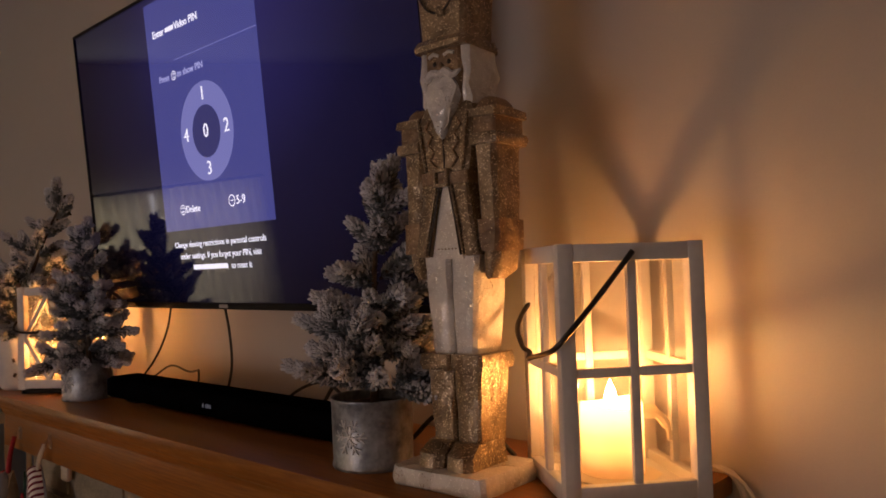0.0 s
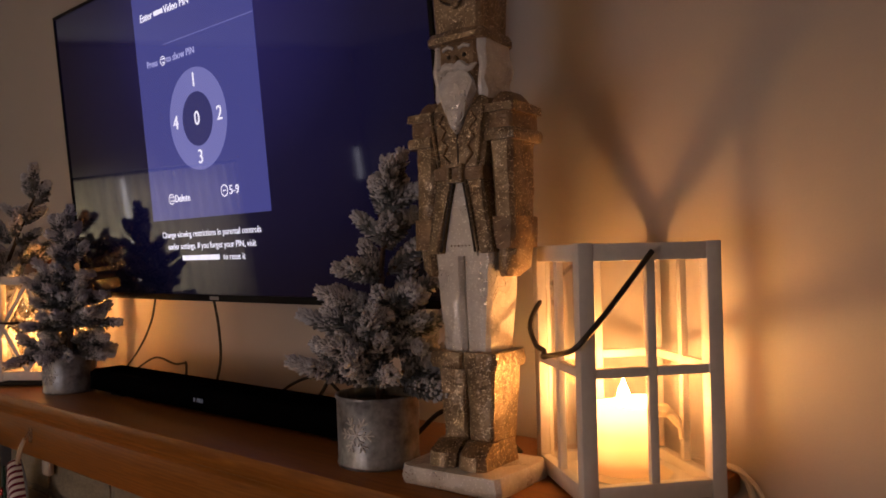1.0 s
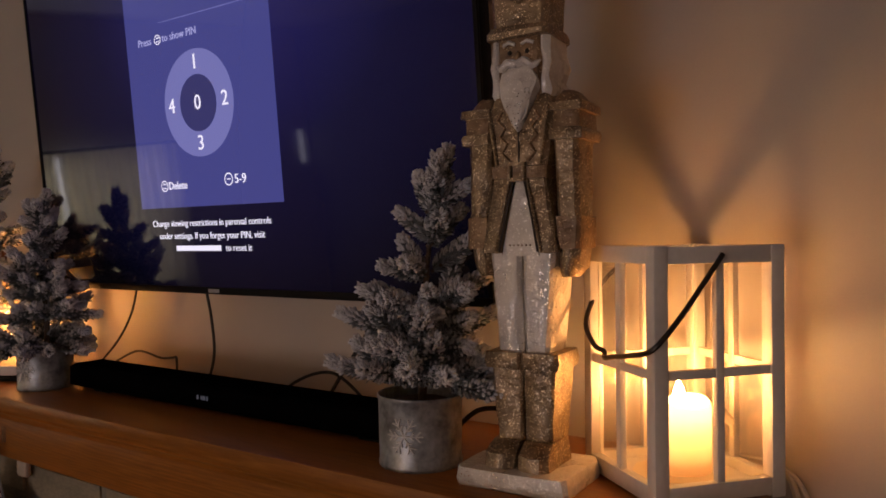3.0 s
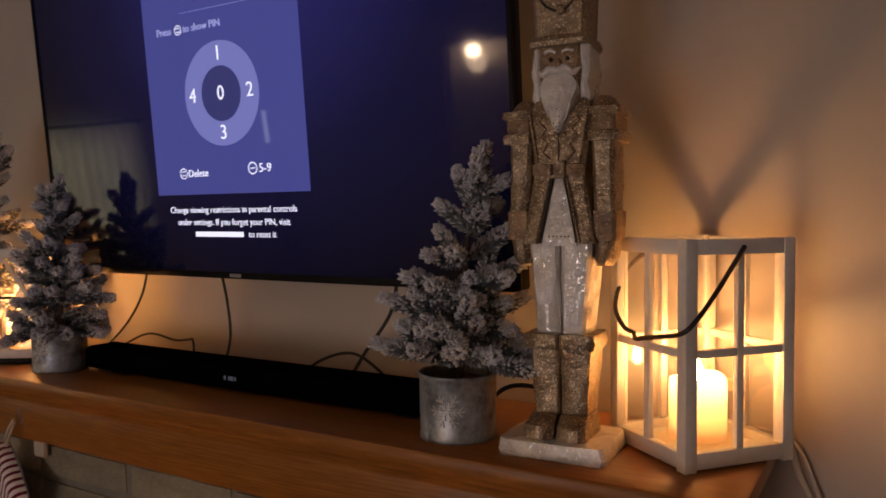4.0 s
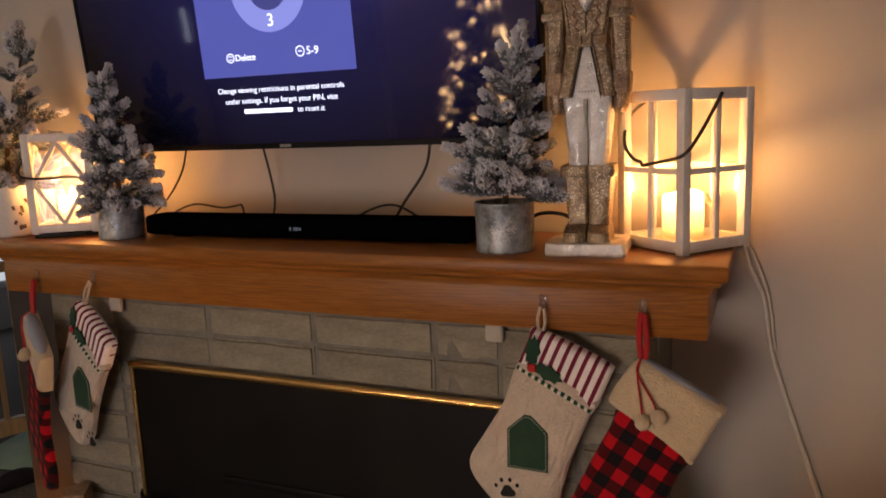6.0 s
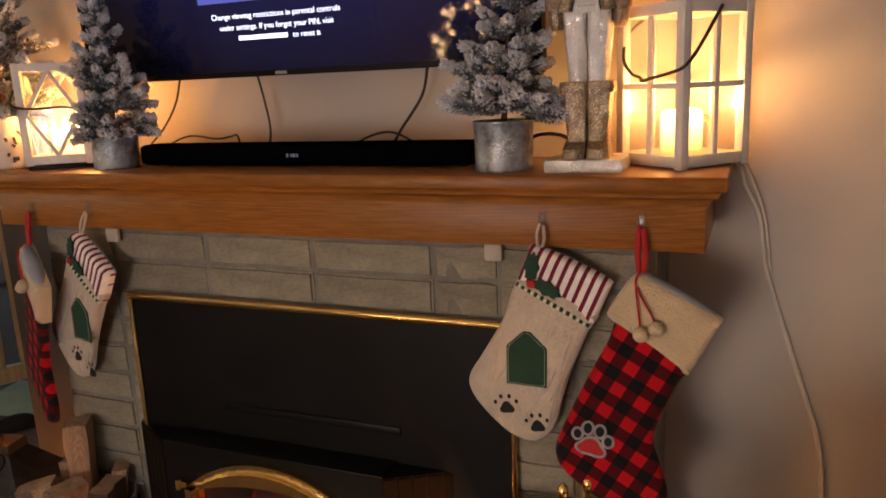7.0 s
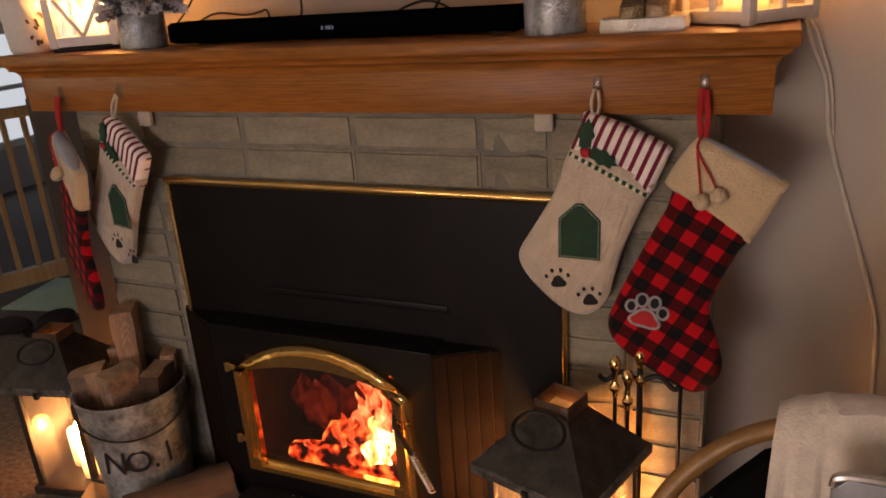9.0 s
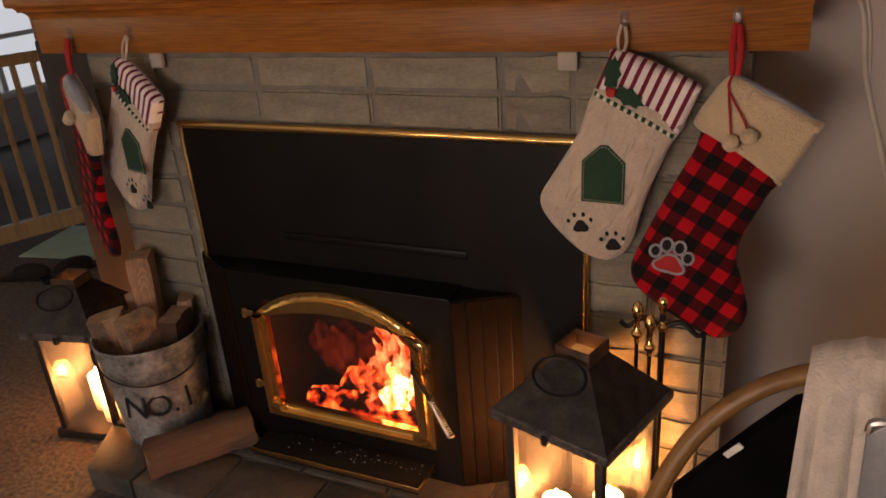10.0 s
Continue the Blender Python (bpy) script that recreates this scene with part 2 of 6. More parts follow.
slab("floor", [(-6.2, 2.5, -4.2, 4.6, -0.12, 0.0)], CARPET, "worn brown-grey cut-pile carpet", "carpet")
slab("ceiling", [(-6.2, 2.5, -4.2, 4.6, 3.0, 3.1)], CEIL, "plain white painted ceiling", "ceiling")
slab("wall_north", [(-2.36, 2.5, WALL, WALL + 0.12, 0.0, 3.0), (-4.9, -2.36, WALL, WALL + 0.12, 1.77, 3.0)], PAINT, "warm grey painted wall behind the television", "wall")
slab("wall_east", [(2.4, 2.5, -4.2, WALL, 0.0, 3.0)], PAINT, "warm grey painted side wall", "wall")
# the window opening here is unseen, added to hold the fill lamp
slab("wall_south", [(-4.9, -2.91, -4.2, -4.1, 0.0, 3.0), (-2.91, -2.10, -4.2, -4.1, 2.44, 3.0), (-2.10, -1.35, -4.2, -4.1, 0.0, 3.0), (-0.15, 2.4, -4.2, -4.1, 0, 3.0), (-1.35, -0.15, -4.2, -4.1, 0, 0.3),
                    (-1.35, -0.15, -4.2, -4.1, 1.6, 3.0)], PAINT, "warm grey painted wall with a doorway and an added window opening", "wall")
slab("wall_hall", [(-4.0, -1.7, -5.1, -5.0, 0.0, 3.0), (-4.0, -3.9, -5.0, -4.2, 0.0, 3.0), (-1.8, -1.7, -5.0, -4.2, 0.0, 3.0), (-3.9, -1.8, -5.0, -4.2, 2.8, 2.9), (-3.9, -1.8, -5.0, -4.2, -0.1, 0.0)], PAINT,
     "warm grey painted walls of a lamplit hall", "wall")
slab("wall_west", [(-4.9, -4.8, -4.1, -4.0, 0, 3.0), (-4.9, -4.8, -3.94, -2.5, 0, 3.0), (-4.9, -4.8, -4.0, -3.94, 0, 1.78), (-4.9, -4.8, -4.0, -3.94, 2.085, 3.0), (-4.9, -4.8, -0.9, WALL, 0, 3.0),
                   (-4.9, -4.8, -2.5, -0.9, 0, 1.0), (-4.9, -4.8, -2.5, -0.9, 2.1, 3.0)], PAINT, "warm grey painted wall with a curtained window", "wall")
slab("wall_far", [(-6.2, -5.3, 4.4, 4.5, 0, 3.0), (-3.6, -2.24, 4.4, 4.5, 0, 3.0), (-5.3, -3.6, 4.4, 4.5, 0, 0.55), (-5.3, -3.6, 4.4, 4.5, 2.0, 3.0), (-2.36, -2.24, 0.42, 4.4, 0, 3.0),
                  (-6.2, -6.1, 0.3, 4.4, 0, 3.0), (-6.1, -4.8, 0.3, 0.42, 0, 3.0)], PAINT, "dim painted wall of the next room", "wall")
slab("trim", [(-2.395, -2.30, WALL - 0.016, WALL + 0.13, 0.0, 1.70)], OAK_TRIM, "reddish stained wood casing of the wide opening", "trim")
slab("trim_head", [(-4.8, -2.30, WALL - 0.016, WALL + 0.13, 1.70, 1.77)], OAK_TRIM, "dark stained wood head casing", "trim")
# curtains and panes of the windows
SHEER = mat("curtain_cloth", (0.62, 0.56, 0.42), 0.9, 0, 0.1, 6, 300, 0.2)
nt = SHEER.node_tree
thin, mixed = nt.nodes.new("ShaderNodeBsdfTranslucent"), nt.nodes.new("ShaderNodeMixShader")
thin.inputs[0].default_value, mixed.inputs[0].default_value = (0.75, 0.68, 0.50, 1), 0.2
nt.links.new(nt.nodes["Principled BSDF"].outputs[0], mixed.inputs[1]), nt.links.new(thin.outputs[0], mixed.inputs[2])
nt.links.new(mixed.outputs[0], nt.nodes["Material Output"].inputs[0])


def curtain(m, width, height, folds, label):
    top = thing("curtain", m, label, "curtain")
    bm = bmesh.new()
    n, k = folds * 8, 6
    grid = [[bm.verts.new((width * (i / n - 0.5), 0.035 * math.sin(2 * math.pi * folds * i / n + 0.3 * math.sin(j)) * (0.6 + 0.4 * j / k), height * (1 - j / k))) for i in range(n + 1)] for j in range(k + 1)]
    for a, b in zip(grid, grid[1:]):
        for i in range(n):
            bm.faces.new((a[i], a[i + 1], b[i + 1], b[i]))
    bmesh.ops.solidify(bm, geom=bm.faces[:], thickness=0.003)
    part("panel", bm, SHEER, top)
    bm = bmesh.new()
    tube(bm, [(-width / 2, 0, height + 0.01), (width / 2, 0, height + 0.01)], 0.012, 10)
    part("rod", bm, IRON, top, "black metal rod")


curtain(pose(-4.68, -1.20, 0.012, 0, 0, 90), 0.70, 2.06, 8, "long cream curtain gathered in folds beside a window")
curtain(pose(-4.68, -2.04, 0.012, 0, 0, 90), 0.96, 2.06, 11, "long cream curtain gathered in folds beside a window")

bm = bmesh.new()
box(bm, -4.806, -4.802, -3.998, -3.942, 1.785, 2.08)
tagged(part("window_2", bm, glow("pale_daylight", (0.85, 0.93, 1.0), 2.2), None, "", False), "narrow daylit window by the corner", "window", "", "structure")

# ---- mantel ----
mantel = thing("mantel", pose(-0.955, 0.13, TOP), "orange-brown stained oak mantel shelf with moulded edge", "mantel")


def at_mantel(bm):
    turned(bm, bm.verts[:], Matrix.Translation((0.955, -0.13, -TOP)))
    return bm


L_END, R_END = -1.965, 0.055
bm = bmesh.new()
box(bm, L_END - 0.045, R_END + 0.04, -0.092, WALL - 0.002, TOP - 0.032, TOP, 0.007)
part("shelf", at_mantel(bm), OAK, mantel)
bm = bmesh.new()
box(bm, L_END, R_END, -0.046, -0.02, 1.247, TOP - 0.055, 0.002)
part("front_board", at_mantel(bm), OAK, mantel)
for x0, x1 in ((L_END, L_END + 0.024), (R_END - 0.024, R_END)):
    bm = bmesh.new()
    box(bm, x0, x1, -0.0195, WALL - 0.002, 1.247, TOP - 0.055, 0.002)
    part("end_board", at_mantel(bm), OAK, mantel)
bm = bmesh.new()
box(bm, L_END + 0.025, R_END - 0.025, -0.019, WALL - 0.003, 1.262, 1.276)
part("underside", at_mantel(bm), OAK, mantel)


def moulding(z0, z1, out0, out1):
    """A cove moulding round the front and both ends, from the board out to the shelf."""
    bm = bmesh.new()
    prof = [(out0 + (out1 - out0) * (1 - math.cos(a * math.pi / 12)), z0 + (z1 - z0) * math.sin(a * math.pi / 12)) for a in range(0, 7)]
    prof = [(0.0, z0)] + prof + [(0.0, z1)]
    rows = []
    for o, z in prof:
        rows.append([bm.verts.new(p) for p in ((L_END - o, WALL - 0.003, z), (L_END - o, -0.046 - o, z), (R_END + o, -0.046 - o, z), (R_END + o, WALL - 0.003, z))])
    for a, b in zip(rows, rows[1:]):
        for i in range(3):
            bm.faces.new((a[i], a[i + 1], b[i + 1], b[i]))
    return bm


part("cove_moulding", at_mantel(moulding(TOP - 0.068, TOP - 0.046, 0.004, 0.022)), OAK, mantel)
part("bead_moulding", at_mantel(moulding(TOP - 0.046, TOP - 0.032, 0.024, 0.034)), OAK, mantel)

# ---- chimney breast, of long stacked blocks ----
BX0, BX1, BY = -1.83, -0.04, -0.018
breast = slab("chimney_breast", [(BX0 + 0.01, -1.49, BY + 0.006, WALL - 0.002, 0.0, 1.262), (-0.40, BX1 - 0.01, BY + 0.006, WALL - 0.002, 0.0, 1.262),
                                 (-1.49, -0.40, BY + 0.006, WALL - 0.002, 1.03, 1.262), (-1.49, -0.40, 0.22, WALL - 0.002, 0.0, 1.03)], MORTAR,
              "grey-brown slump block chimney breast under the mantel", "chimney breast")


def block_data(w, h, d, seed):
    rng = random.Random(seed)
    bm = bmesh.new()
    made = box(bm, -w / 2, w / 2, 0, d, -h / 2, h / 2)
    bmesh.ops.subdivide_edges(bm, edges=[e for e in bm.edges if abs((e.verts[0].co - e.verts[1].co).x) > 0.6 * w], cuts=3)
    for v in bm.verts:
        if v.co.y < 0.001:
            v.co.y += rng.uniform(-0.004, 0.003)
            v.co.z *= 1 + rng.uniform(-0.03, 0.02)
    bmesh.ops.bevel(bm, geom=[e for e in bm.edges if e.verts[0].co.y < 0.01 and e.verts[1].co.y < 0.01 and len(e.link_faces) == 2 and e.calc_face_angle(0) > 0.8], offset=0.007, segments=2, affect="EDGES")
    return data_of("block", bm, BRICK)


COURSE = 0.088
shapes = {}


def block(x0, x1, z, front=True):
    w = round(x1 - x0 - 0.006, 3)
    key = (w, random.randrange(4))
    if key not in shapes:
        shapes[key] = block_data(w, COURSE - 0.004, 0.05, int(w * 1000) + key[1])
    ob = new("block", shapes[key])
    ob.parent = breast
    ob.location = ((x0 + x1) / 2, BY + random.uniform(-0.003, 0.003), z)
    ob.rotation_euler = (0, radians(random.uniform(-0.4, 0.4)), 0)


columns = [BX0, -1.565, -1.235, -0.898, -0.562, -0.395, -0.215, BX1]
for i in range(14):
    z = 1.239 - COURSE * i + 0.044
    if z < 0.06 or z > 1.25:
        continue
    for a, b in zip(columns, columns[1:]):
        if z < 1.05 and a > -1.60 and b < -0.38 and not (a < -1.5):
            continue
        block(a, -1.415 if z < 1.05 and -1.6 < a < -1.5 else b, z)
HEARTH_PALE = mat("pale_stone", (0.42, 0.38, 0.32), 0.9, 0, 0.15, 12, 100, 0.4)
for x in (-0.405, -1.545):
    bm = bmesh.new()
    box(bm, x - 0.022, x + 0.022, BY - 0.02, BY - 0.004, 1.205, 1.246, 0.006)
    tagged(part("corbel_block", bm, HEARTH_PALE, breast, "pale plaster block under the shelf"))

# hearth of flat stones
hearth = slab("hearth", [(-1.80, 0.10, -0.40, BY + 0.012, 0.0, SLAB - 0.012)], MORTAR, "low grey stone hearth in front of the stove", "hearth")
xs = [-1.90, -1.62, -1.36, -1.06, -0.78, -0.50, -0.20, 0.12]
for r, (y0, y1) in enumerate(((-0.425, -0.215), (-0.215, BY))):
    for i, (a, b) in enumerate(zip(xs, xs[1:])):
        s = 0.10 * (r == 1) * (0 < i < 6)
        bm = bmesh.new()
        lo, hi = a - (s if i > 1 else 0), b - (s if 0 < i < 6 else 0)
        made = box(bm, lo + 0.004, hi - 0.004, y0 + 0.004, y1 - 0.004, 0.004, SLAB + random.uniform(-0.003, 0.002), 0.008)
        if i == 0:
            for v in bm.verts:
                if v.co.x < a + 0.14:
                    k = max(0.0, min(1.0, (-0.20 - v.co.y) / 0.22))
                    v.co.x += 0.10 * k * k
        part("stone", bm, HEARTH, hearth)

# dark box added so that the strip left of the breast reads dark
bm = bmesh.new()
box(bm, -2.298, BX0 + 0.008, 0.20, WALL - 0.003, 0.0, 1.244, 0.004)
setting("side_dark_fill", bm, mat("dark_fill", (0.030, 0.022, 0.020), 0.6, 0, 0.3, 8, 90, 0.2), "dark box added to darken the strip beside the chimney breast", "panel")

# ---- surround panel and stove ----
SX = -1.03
surround = thing("fireplace_surround", pose(-0.94, -0.02, SLAB), "matt black steel surround panel with polished brass edge", "fireplace surround")


def local(bm, x, y, z):
    turned(bm, bm.verts[:], Matrix.Translation((-x, -y, -z)))
    return bm


PX0, PX1, PZ = -1.507, -0.365, 1.052
for b in ((PX0, PX1, -0.034, -0.022, 0.62, PZ), (PX0, -1.40, -0.034, -0.022, SLAB, 0.62), (-0.66, PX1, -0.034, -0.022, SLAB, 0.62)):
    bm = bmesh.new()
    box(bm, *b)
    part("panel", local(bm, -0.94, -0.02, SLAB), IRON_MATT, surround)
bm = bmesh.new()
tube(bm, [(PX0 - 0.004, -0.037, PZ), (PX1 + 0.004, -0.037, PZ)], 0.0110, 12)
part("brass_rail", local(bm, -0.94, -0.02, SLAB), BRASS, surround, "polished brass top edge")
for x in (PX0, PX1):
    bm = bmesh.new()
    tube(bm, [(x, -0.037, SLAB), (x, -0.037, PZ - 0.006)], 0.0075, 12)
    part("brass_rail", local(bm, -0.94, -0.02, SLAB), BRASS, surround, "polished brass side edge")

bm = bmesh.new()
box(bm, -1.215, -0.665, -0.040, -0.0345, 0.735, 0.757, 0.002)
part("hood_strip", local(bm, -0.94, -0.02, SLAB), IRON_MATT, surround, "black steel strip above the stove")
stove = thing("wood_stove", pose(SX, -0.12, SLAB), "black iron wood stove insert with arched brass door and fire", "stove")
FH = 0.575  # height of the stove's front
bm = bmesh.new()
# hollow box: front face with the door's opening, splayed sides, top and firebox
plan = [(-0.345, 0.0), (-0.51, 0.095), (-0.51, 0.33), (0.51, 0.33), (0.51, 0.095), (0.345, 0.0)]
lo = [bm.verts.new((x, y, 0)) for x, y in plan]
hi = [bm.verts.new((x, y, FH)) for x, y in plan]
for i in range(5):
    bm.faces.new((lo[i], lo[i + 1], hi[i + 1], hi[i]))
bm.faces.new(hi), bm.faces.new(lo[::-1])
part("body", bm, IRON_MATT, stove)
for b in ((-0.345, -0.235, -0.0, 0.02, 0, FH), (0.235, 0.345, 0.0, 0.02, 0, FH), (-0.235, 0.235, 0.0, 0.02, 0, 0.13), (-0.235, 0.235, 0.0, 0.02, 0.50, FH)):
    bm = bmesh.new()
    box(bm, *b)
    part("front_plate", bm, IRON_MATT, stove)
bm = bmesh.new()
box(bm, -0.345, 0.345, -0.002, 0.088, FH, FH + 0.006, 0.002)
part("top_plate", bm, IRON_MATT, stove)
RIB = mat("brown_black_iron", (0.012, 0.0075, 0.005), 0.9, 0, 0.4, 10, 150, 0.2, spec=0.04)
for side in (-1, 1):
    for k in range(5):
        t = (k + 0.5) / 5
        bm = bmesh.new()
        made = box(bm, -0.0182, 0.0182, -0.004, 0.004, 0.0, FH - 0.004, 0.0035)
        ob = part("rib", bm, RIB, stove)
        ob.matrix_local = pose(side * (0.345 + 0.165 * t), 0.095 * t, 0, 0, 0, side * 30)
bm = bmesh.new()
for b in ((-0.30, 0.30, 0.28, 0.30, 0.05, 0.53), (-0.30, -0.28, 0.02, 0.28, 0.05, 0.53), (0.28, 0.30, 0.02, 0.28, 0.05, 0.53), (-0.28, 0.28, 0.02, 0.28, 0.05, 0.075), (-0.28, 0.28, 0.02, 0.28, 0.51, 0.53)):
    box(bm, *b)
SOOT = mat("firebrick", (0.026, 0.017, 0.013), 0.95, 0, 0.5, 12, 90, 0.8)
part("firebox", bm, SOOT, stove, "sooty firebrick lining")


def arch(w, h, rise, steps=14):
    """An outline with a low arch for its head, from the lower left round."""
    rad = (w * w / 4 + rise * rise) / (2 * rise)
    half = math.asin(w / 2 / rad)
    head = [(rad * math.sin(a), h - rise + rad * math.cos(a) - (rad - rise)) for a in (half - 2 * half * i / steps for i in range(steps + 1))]
    return [(-w / 2, 0), (w / 2, 0)] + head


def frame_plate(bm, outer, inner, y0, y1):
    """A ring plate between two outlines of as many points."""
    n = len(outer)
    v = [[bm.verts.new((x, y, z)) for x, z in o] for o, y in ((outer, y0), (inner, y0), (inner, y1), (outer, y1))]
    for i in range(n):
        j = (i + 1) % n
        for a, b in ((0, 1), (1, 2), (2, 3), (3, 0)):
            bm.faces.new((v[a][i], v[a][j], v[b][j], v[b][i]))


door = bmesh.new()
o = arch(0.550, 0.440, 0.112)
i_ = [(x * 0.815, 0.050 + z * 0.735) for x, z in arch(0.550, 0.440, 0.050)]
frame_plate(door, o, i_, -0.040, -0.002)
bmesh.ops.bevel(door, geom=[e for e in door.edges if all(v.co.y < -0.025 for v in e.verts)], offset=0.018, segments=5, affect="EDGES")
turned(door, door.verts[:], Matrix.Translation((0.008, 0, 0.123)))
stove_door = part("door", door, BRASS, stove, "arched polished brass door frame")
bm = bmesh.new()
prism(bm, [(x * 0.88, 0.153 + z * 0.80) for x, z in arch(0.545, 0.425, 0.045)], -0.010, -0.006)
door_glass = part("glass", bm, glass("sooty_glass", (0.85, 0.74, 0.66), 0.02), stove_door, "smoke-stained stove glass")
door_glass.visible_shadow = False
for z in (0.21, 0.445):
    bm = bmesh.new()
    tube(bm, [(-0.292, -0.014, z), (-0.292, -0.014, z + 0.03)], 0.010, 10)
    box(bm, -0.292, -0.262, -0.020, -0.008, z + 0.005, z + 0.025, 0.002)
    part("hinge", bm, BRASS, stove_door)
bm = bmesh.new()
tube(bm, [(0.243, -0.030, 0.405), (0.250, -0.050, 0.385), (0.298, -0.056, 0.312)], 0.0070, 8)
handle = part("handle", bm, IRON, stove_door, "black latch handle")
bm = bmesh.new()
coil = [(0.296 + 0.056 * s / 110 + 0.0080 * math.cos(s * 0.75), -0.056 - 0.012 * s / 110 + 0.0080 * math.sin(s * 0.75), 0.316 - 0.096 * s / 110) for s in range(111)]
tube(bm, coil, 0.0026, 5)
part("spring_grip", bm, STEEL, handle, "coiled steel spring grip")
bm = bmesh.new()
box(bm, -0.285, 0.260, -0.105, 0.0, 0.030, 0.056, 0.003)
ledge = part("ash_lip", bm, IRON, stove, "black ash lip with spilled ash")
bm = bmesh.new()
box(bm, -0.287, 0.262, -0.110, -0.1055, 0.042, 0.058, 0.0015)
box(bm, 0.2605, 0.265, -0.110, -0.01, 0.042, 0.058, 0.0015)
part("brass_strip", bm, BRASS, ledge, "thin brass edge strip")
ASH = mat("ash", (0.45, 0.44, 0.42), 1.0, 0, 0.3, 40, 200, 0.5)
rng = random.Random(5)
bm = bmesh.new()
for k in range(80):
    x = rng.choice((-0.18, -0.02, 0.10, 0.19)) + rng.gauss(0, 0.05)
    y = -0.035 + rng.gauss(0, 0.016)
    if -0.27 < x < 0.25 and -0.09 < y < -0.006:
        r = rng.choice((0.0007, 0.001, 0.0014, 0.0026))
        made = bmesh.ops.create_icosphere(bm, subdivisions=1, radius=r)["verts"]
        turned(bm, made, Matrix.LocRotScale((x, y, 0.0562), None, (1.3, 1, 0.5)))
tagged(part("ash_flecks", bm, ASH, ledge, "pale ash flecks"), "", "", "", "stuff")

# burning logs and flames
EMBER = mat("ember_log", (0.03, 0.02, 0.016), 0.95, 0, 0.5, 18, 120, 1.0)
nt = EMBER.node_tree
no, rp = nt.nodes.new("ShaderNodeTexNoise"), nt.nodes.new("ShaderNodeValToRGB")
no.inputs["Scale"].default_value, no.inputs["Detail"].default_value = 26, 6
rp.color_ramp.elements[0].position, rp.color_ramp.elements[0].color = 0.46, (0, 0, 0, 1)
rp.color_ramp.elements[1].position, rp.color_ramp.elements[1].color = 0.66, (1.0, 0.30, 0.05, 1)
e3 = rp.color_ramp.elements.new(0.54)
e3.color = (0.55, 0.03, 0.006, 1)
tce = nt.nodes.new("ShaderNodeTexCoord")
nt.links.new(tce.outputs["Object"], no.inputs["Vector"])
nt.links.new(no.outputs[0], rp.inputs[0])
nt.links.new(rp.outputs[0], nt.nodes["Principled BSDF"].inputs["Emission Color"])
nt.nodes["Principled BSDF"].inputs["Emission Strength"].default_value = 1.3


def burning_log(x0, y0, z0, x1, y1, z1, r, seed):
    rng = random.Random(seed)
    bm = bmesh.new()
    pts = [Vector((x0, y0, z0)).lerp(Vector((x1, y1, z1)), k / 8) for k in range(9)]
    tube(bm, pts, [r * rng.uniform(0.8, 1.1) for _ in pts], 12)
    for v in bm.verts:
        v.co += Vector((rng.uniform(-1, 1), rng.uniform(-1, 1), rng.uniform(-1, 1))) * r * 0.16
    part("burning_log", bm, EMBER, stove, "charred glowing log in the firebox")


burning_log(-0.20, 0.10, 0.115, 0.24, 0.13, 0.125, 0.040, 1)
burning_log(-0.10, 0.18, 0.14, 0.26, 0.15, 0.22, 0.045, 2)
burning_log(0.02, 0.12, 0.19, 0.26, 0.17, 0.33, 0.036, 3)
burning_log(0.10, 0.20, 0.20, 0.27, 0.20, 0.38, 0.040, 4)



def fire(name, cool, mid, hot, power, cover):
    """Flame: patches of glow with clear gaps between them."""
    m = bpy.data.materials.new(name)
    m.use_nodes = True
    nt = m.node_tree
    N, L = nt.nodes.new, nt.links.new
    em, tr, mx, tc = N("ShaderNodeEmission"), N("ShaderNodeBsdfTransparent"), N("ShaderNodeMixShader"), N("ShaderNodeTexCoord")
    no, rp, rf, mp = N("ShaderNodeTexNoise"), N("ShaderNodeValToRGB"), N("ShaderNodeValToRGB"), N("ShaderNodeMapping")
    mp.inputs["Scale"].default_value = (1, 1, 0.42)
    no.inputs["Scale"].default_value, no.inputs["Detail"].default_value, no.inputs["Distortion"].default_value = 24, 5, 0.9
    rp.color_ramp.elements[0].position, rp.color_ramp.elements[0].color = 0.40, (*cool, 1)
    rp.color_ramp.elements[1].position, rp.color_ramp.elements[1].color = 0.66, (*hot, 1)
    rp.color_ramp.elements.new(0.54).color = (*mid, 1)
    rf.color_ramp.elements[0].position, rf.color_ramp.elements[1].position = 0.36, 0.70
    rf.color_ramp.elements[1].color = (cover, cover, cover, 1)
    em.inputs[1].default_value = power
    L(tc.outputs["Object"], mp.inputs[0]), L(mp.outputs[0], no.inputs[0]), L(no.outputs[0], rp.inputs[0]), L(no.outputs[0], rf.inputs[0])
    L(rp.outputs[0], em.inputs[0]), L(rf.outputs[0], mx.inputs[0]), L(tr.outputs[0], mx.inputs[1]), L(em.outputs[0], mx.inputs[2])
    L(mx.outputs[0], nt.nodes["Material Output"].inputs[0])
    return m


FIRE = fire("fire", (0.34, 0.012, 0.006), (0.90, 0.10, 0.022), (1.0, 0.48, 0.18), 1.7, 0.5)
# weak red emission that stands in for glowing haze
HAZE_FIRE = fire("haze_fire", (0.09, 0.006, 0.002), (0.26, 0.020, 0.006), (0.46, 0.06, 0.018), 0.4, 0.55)
HOT_FIRE = fire("hot_fire", (0.55, 0.05, 0.01), (1.0, 0.36, 0.09), (1.0, 0.82, 0.52), 9.0, 0.7)


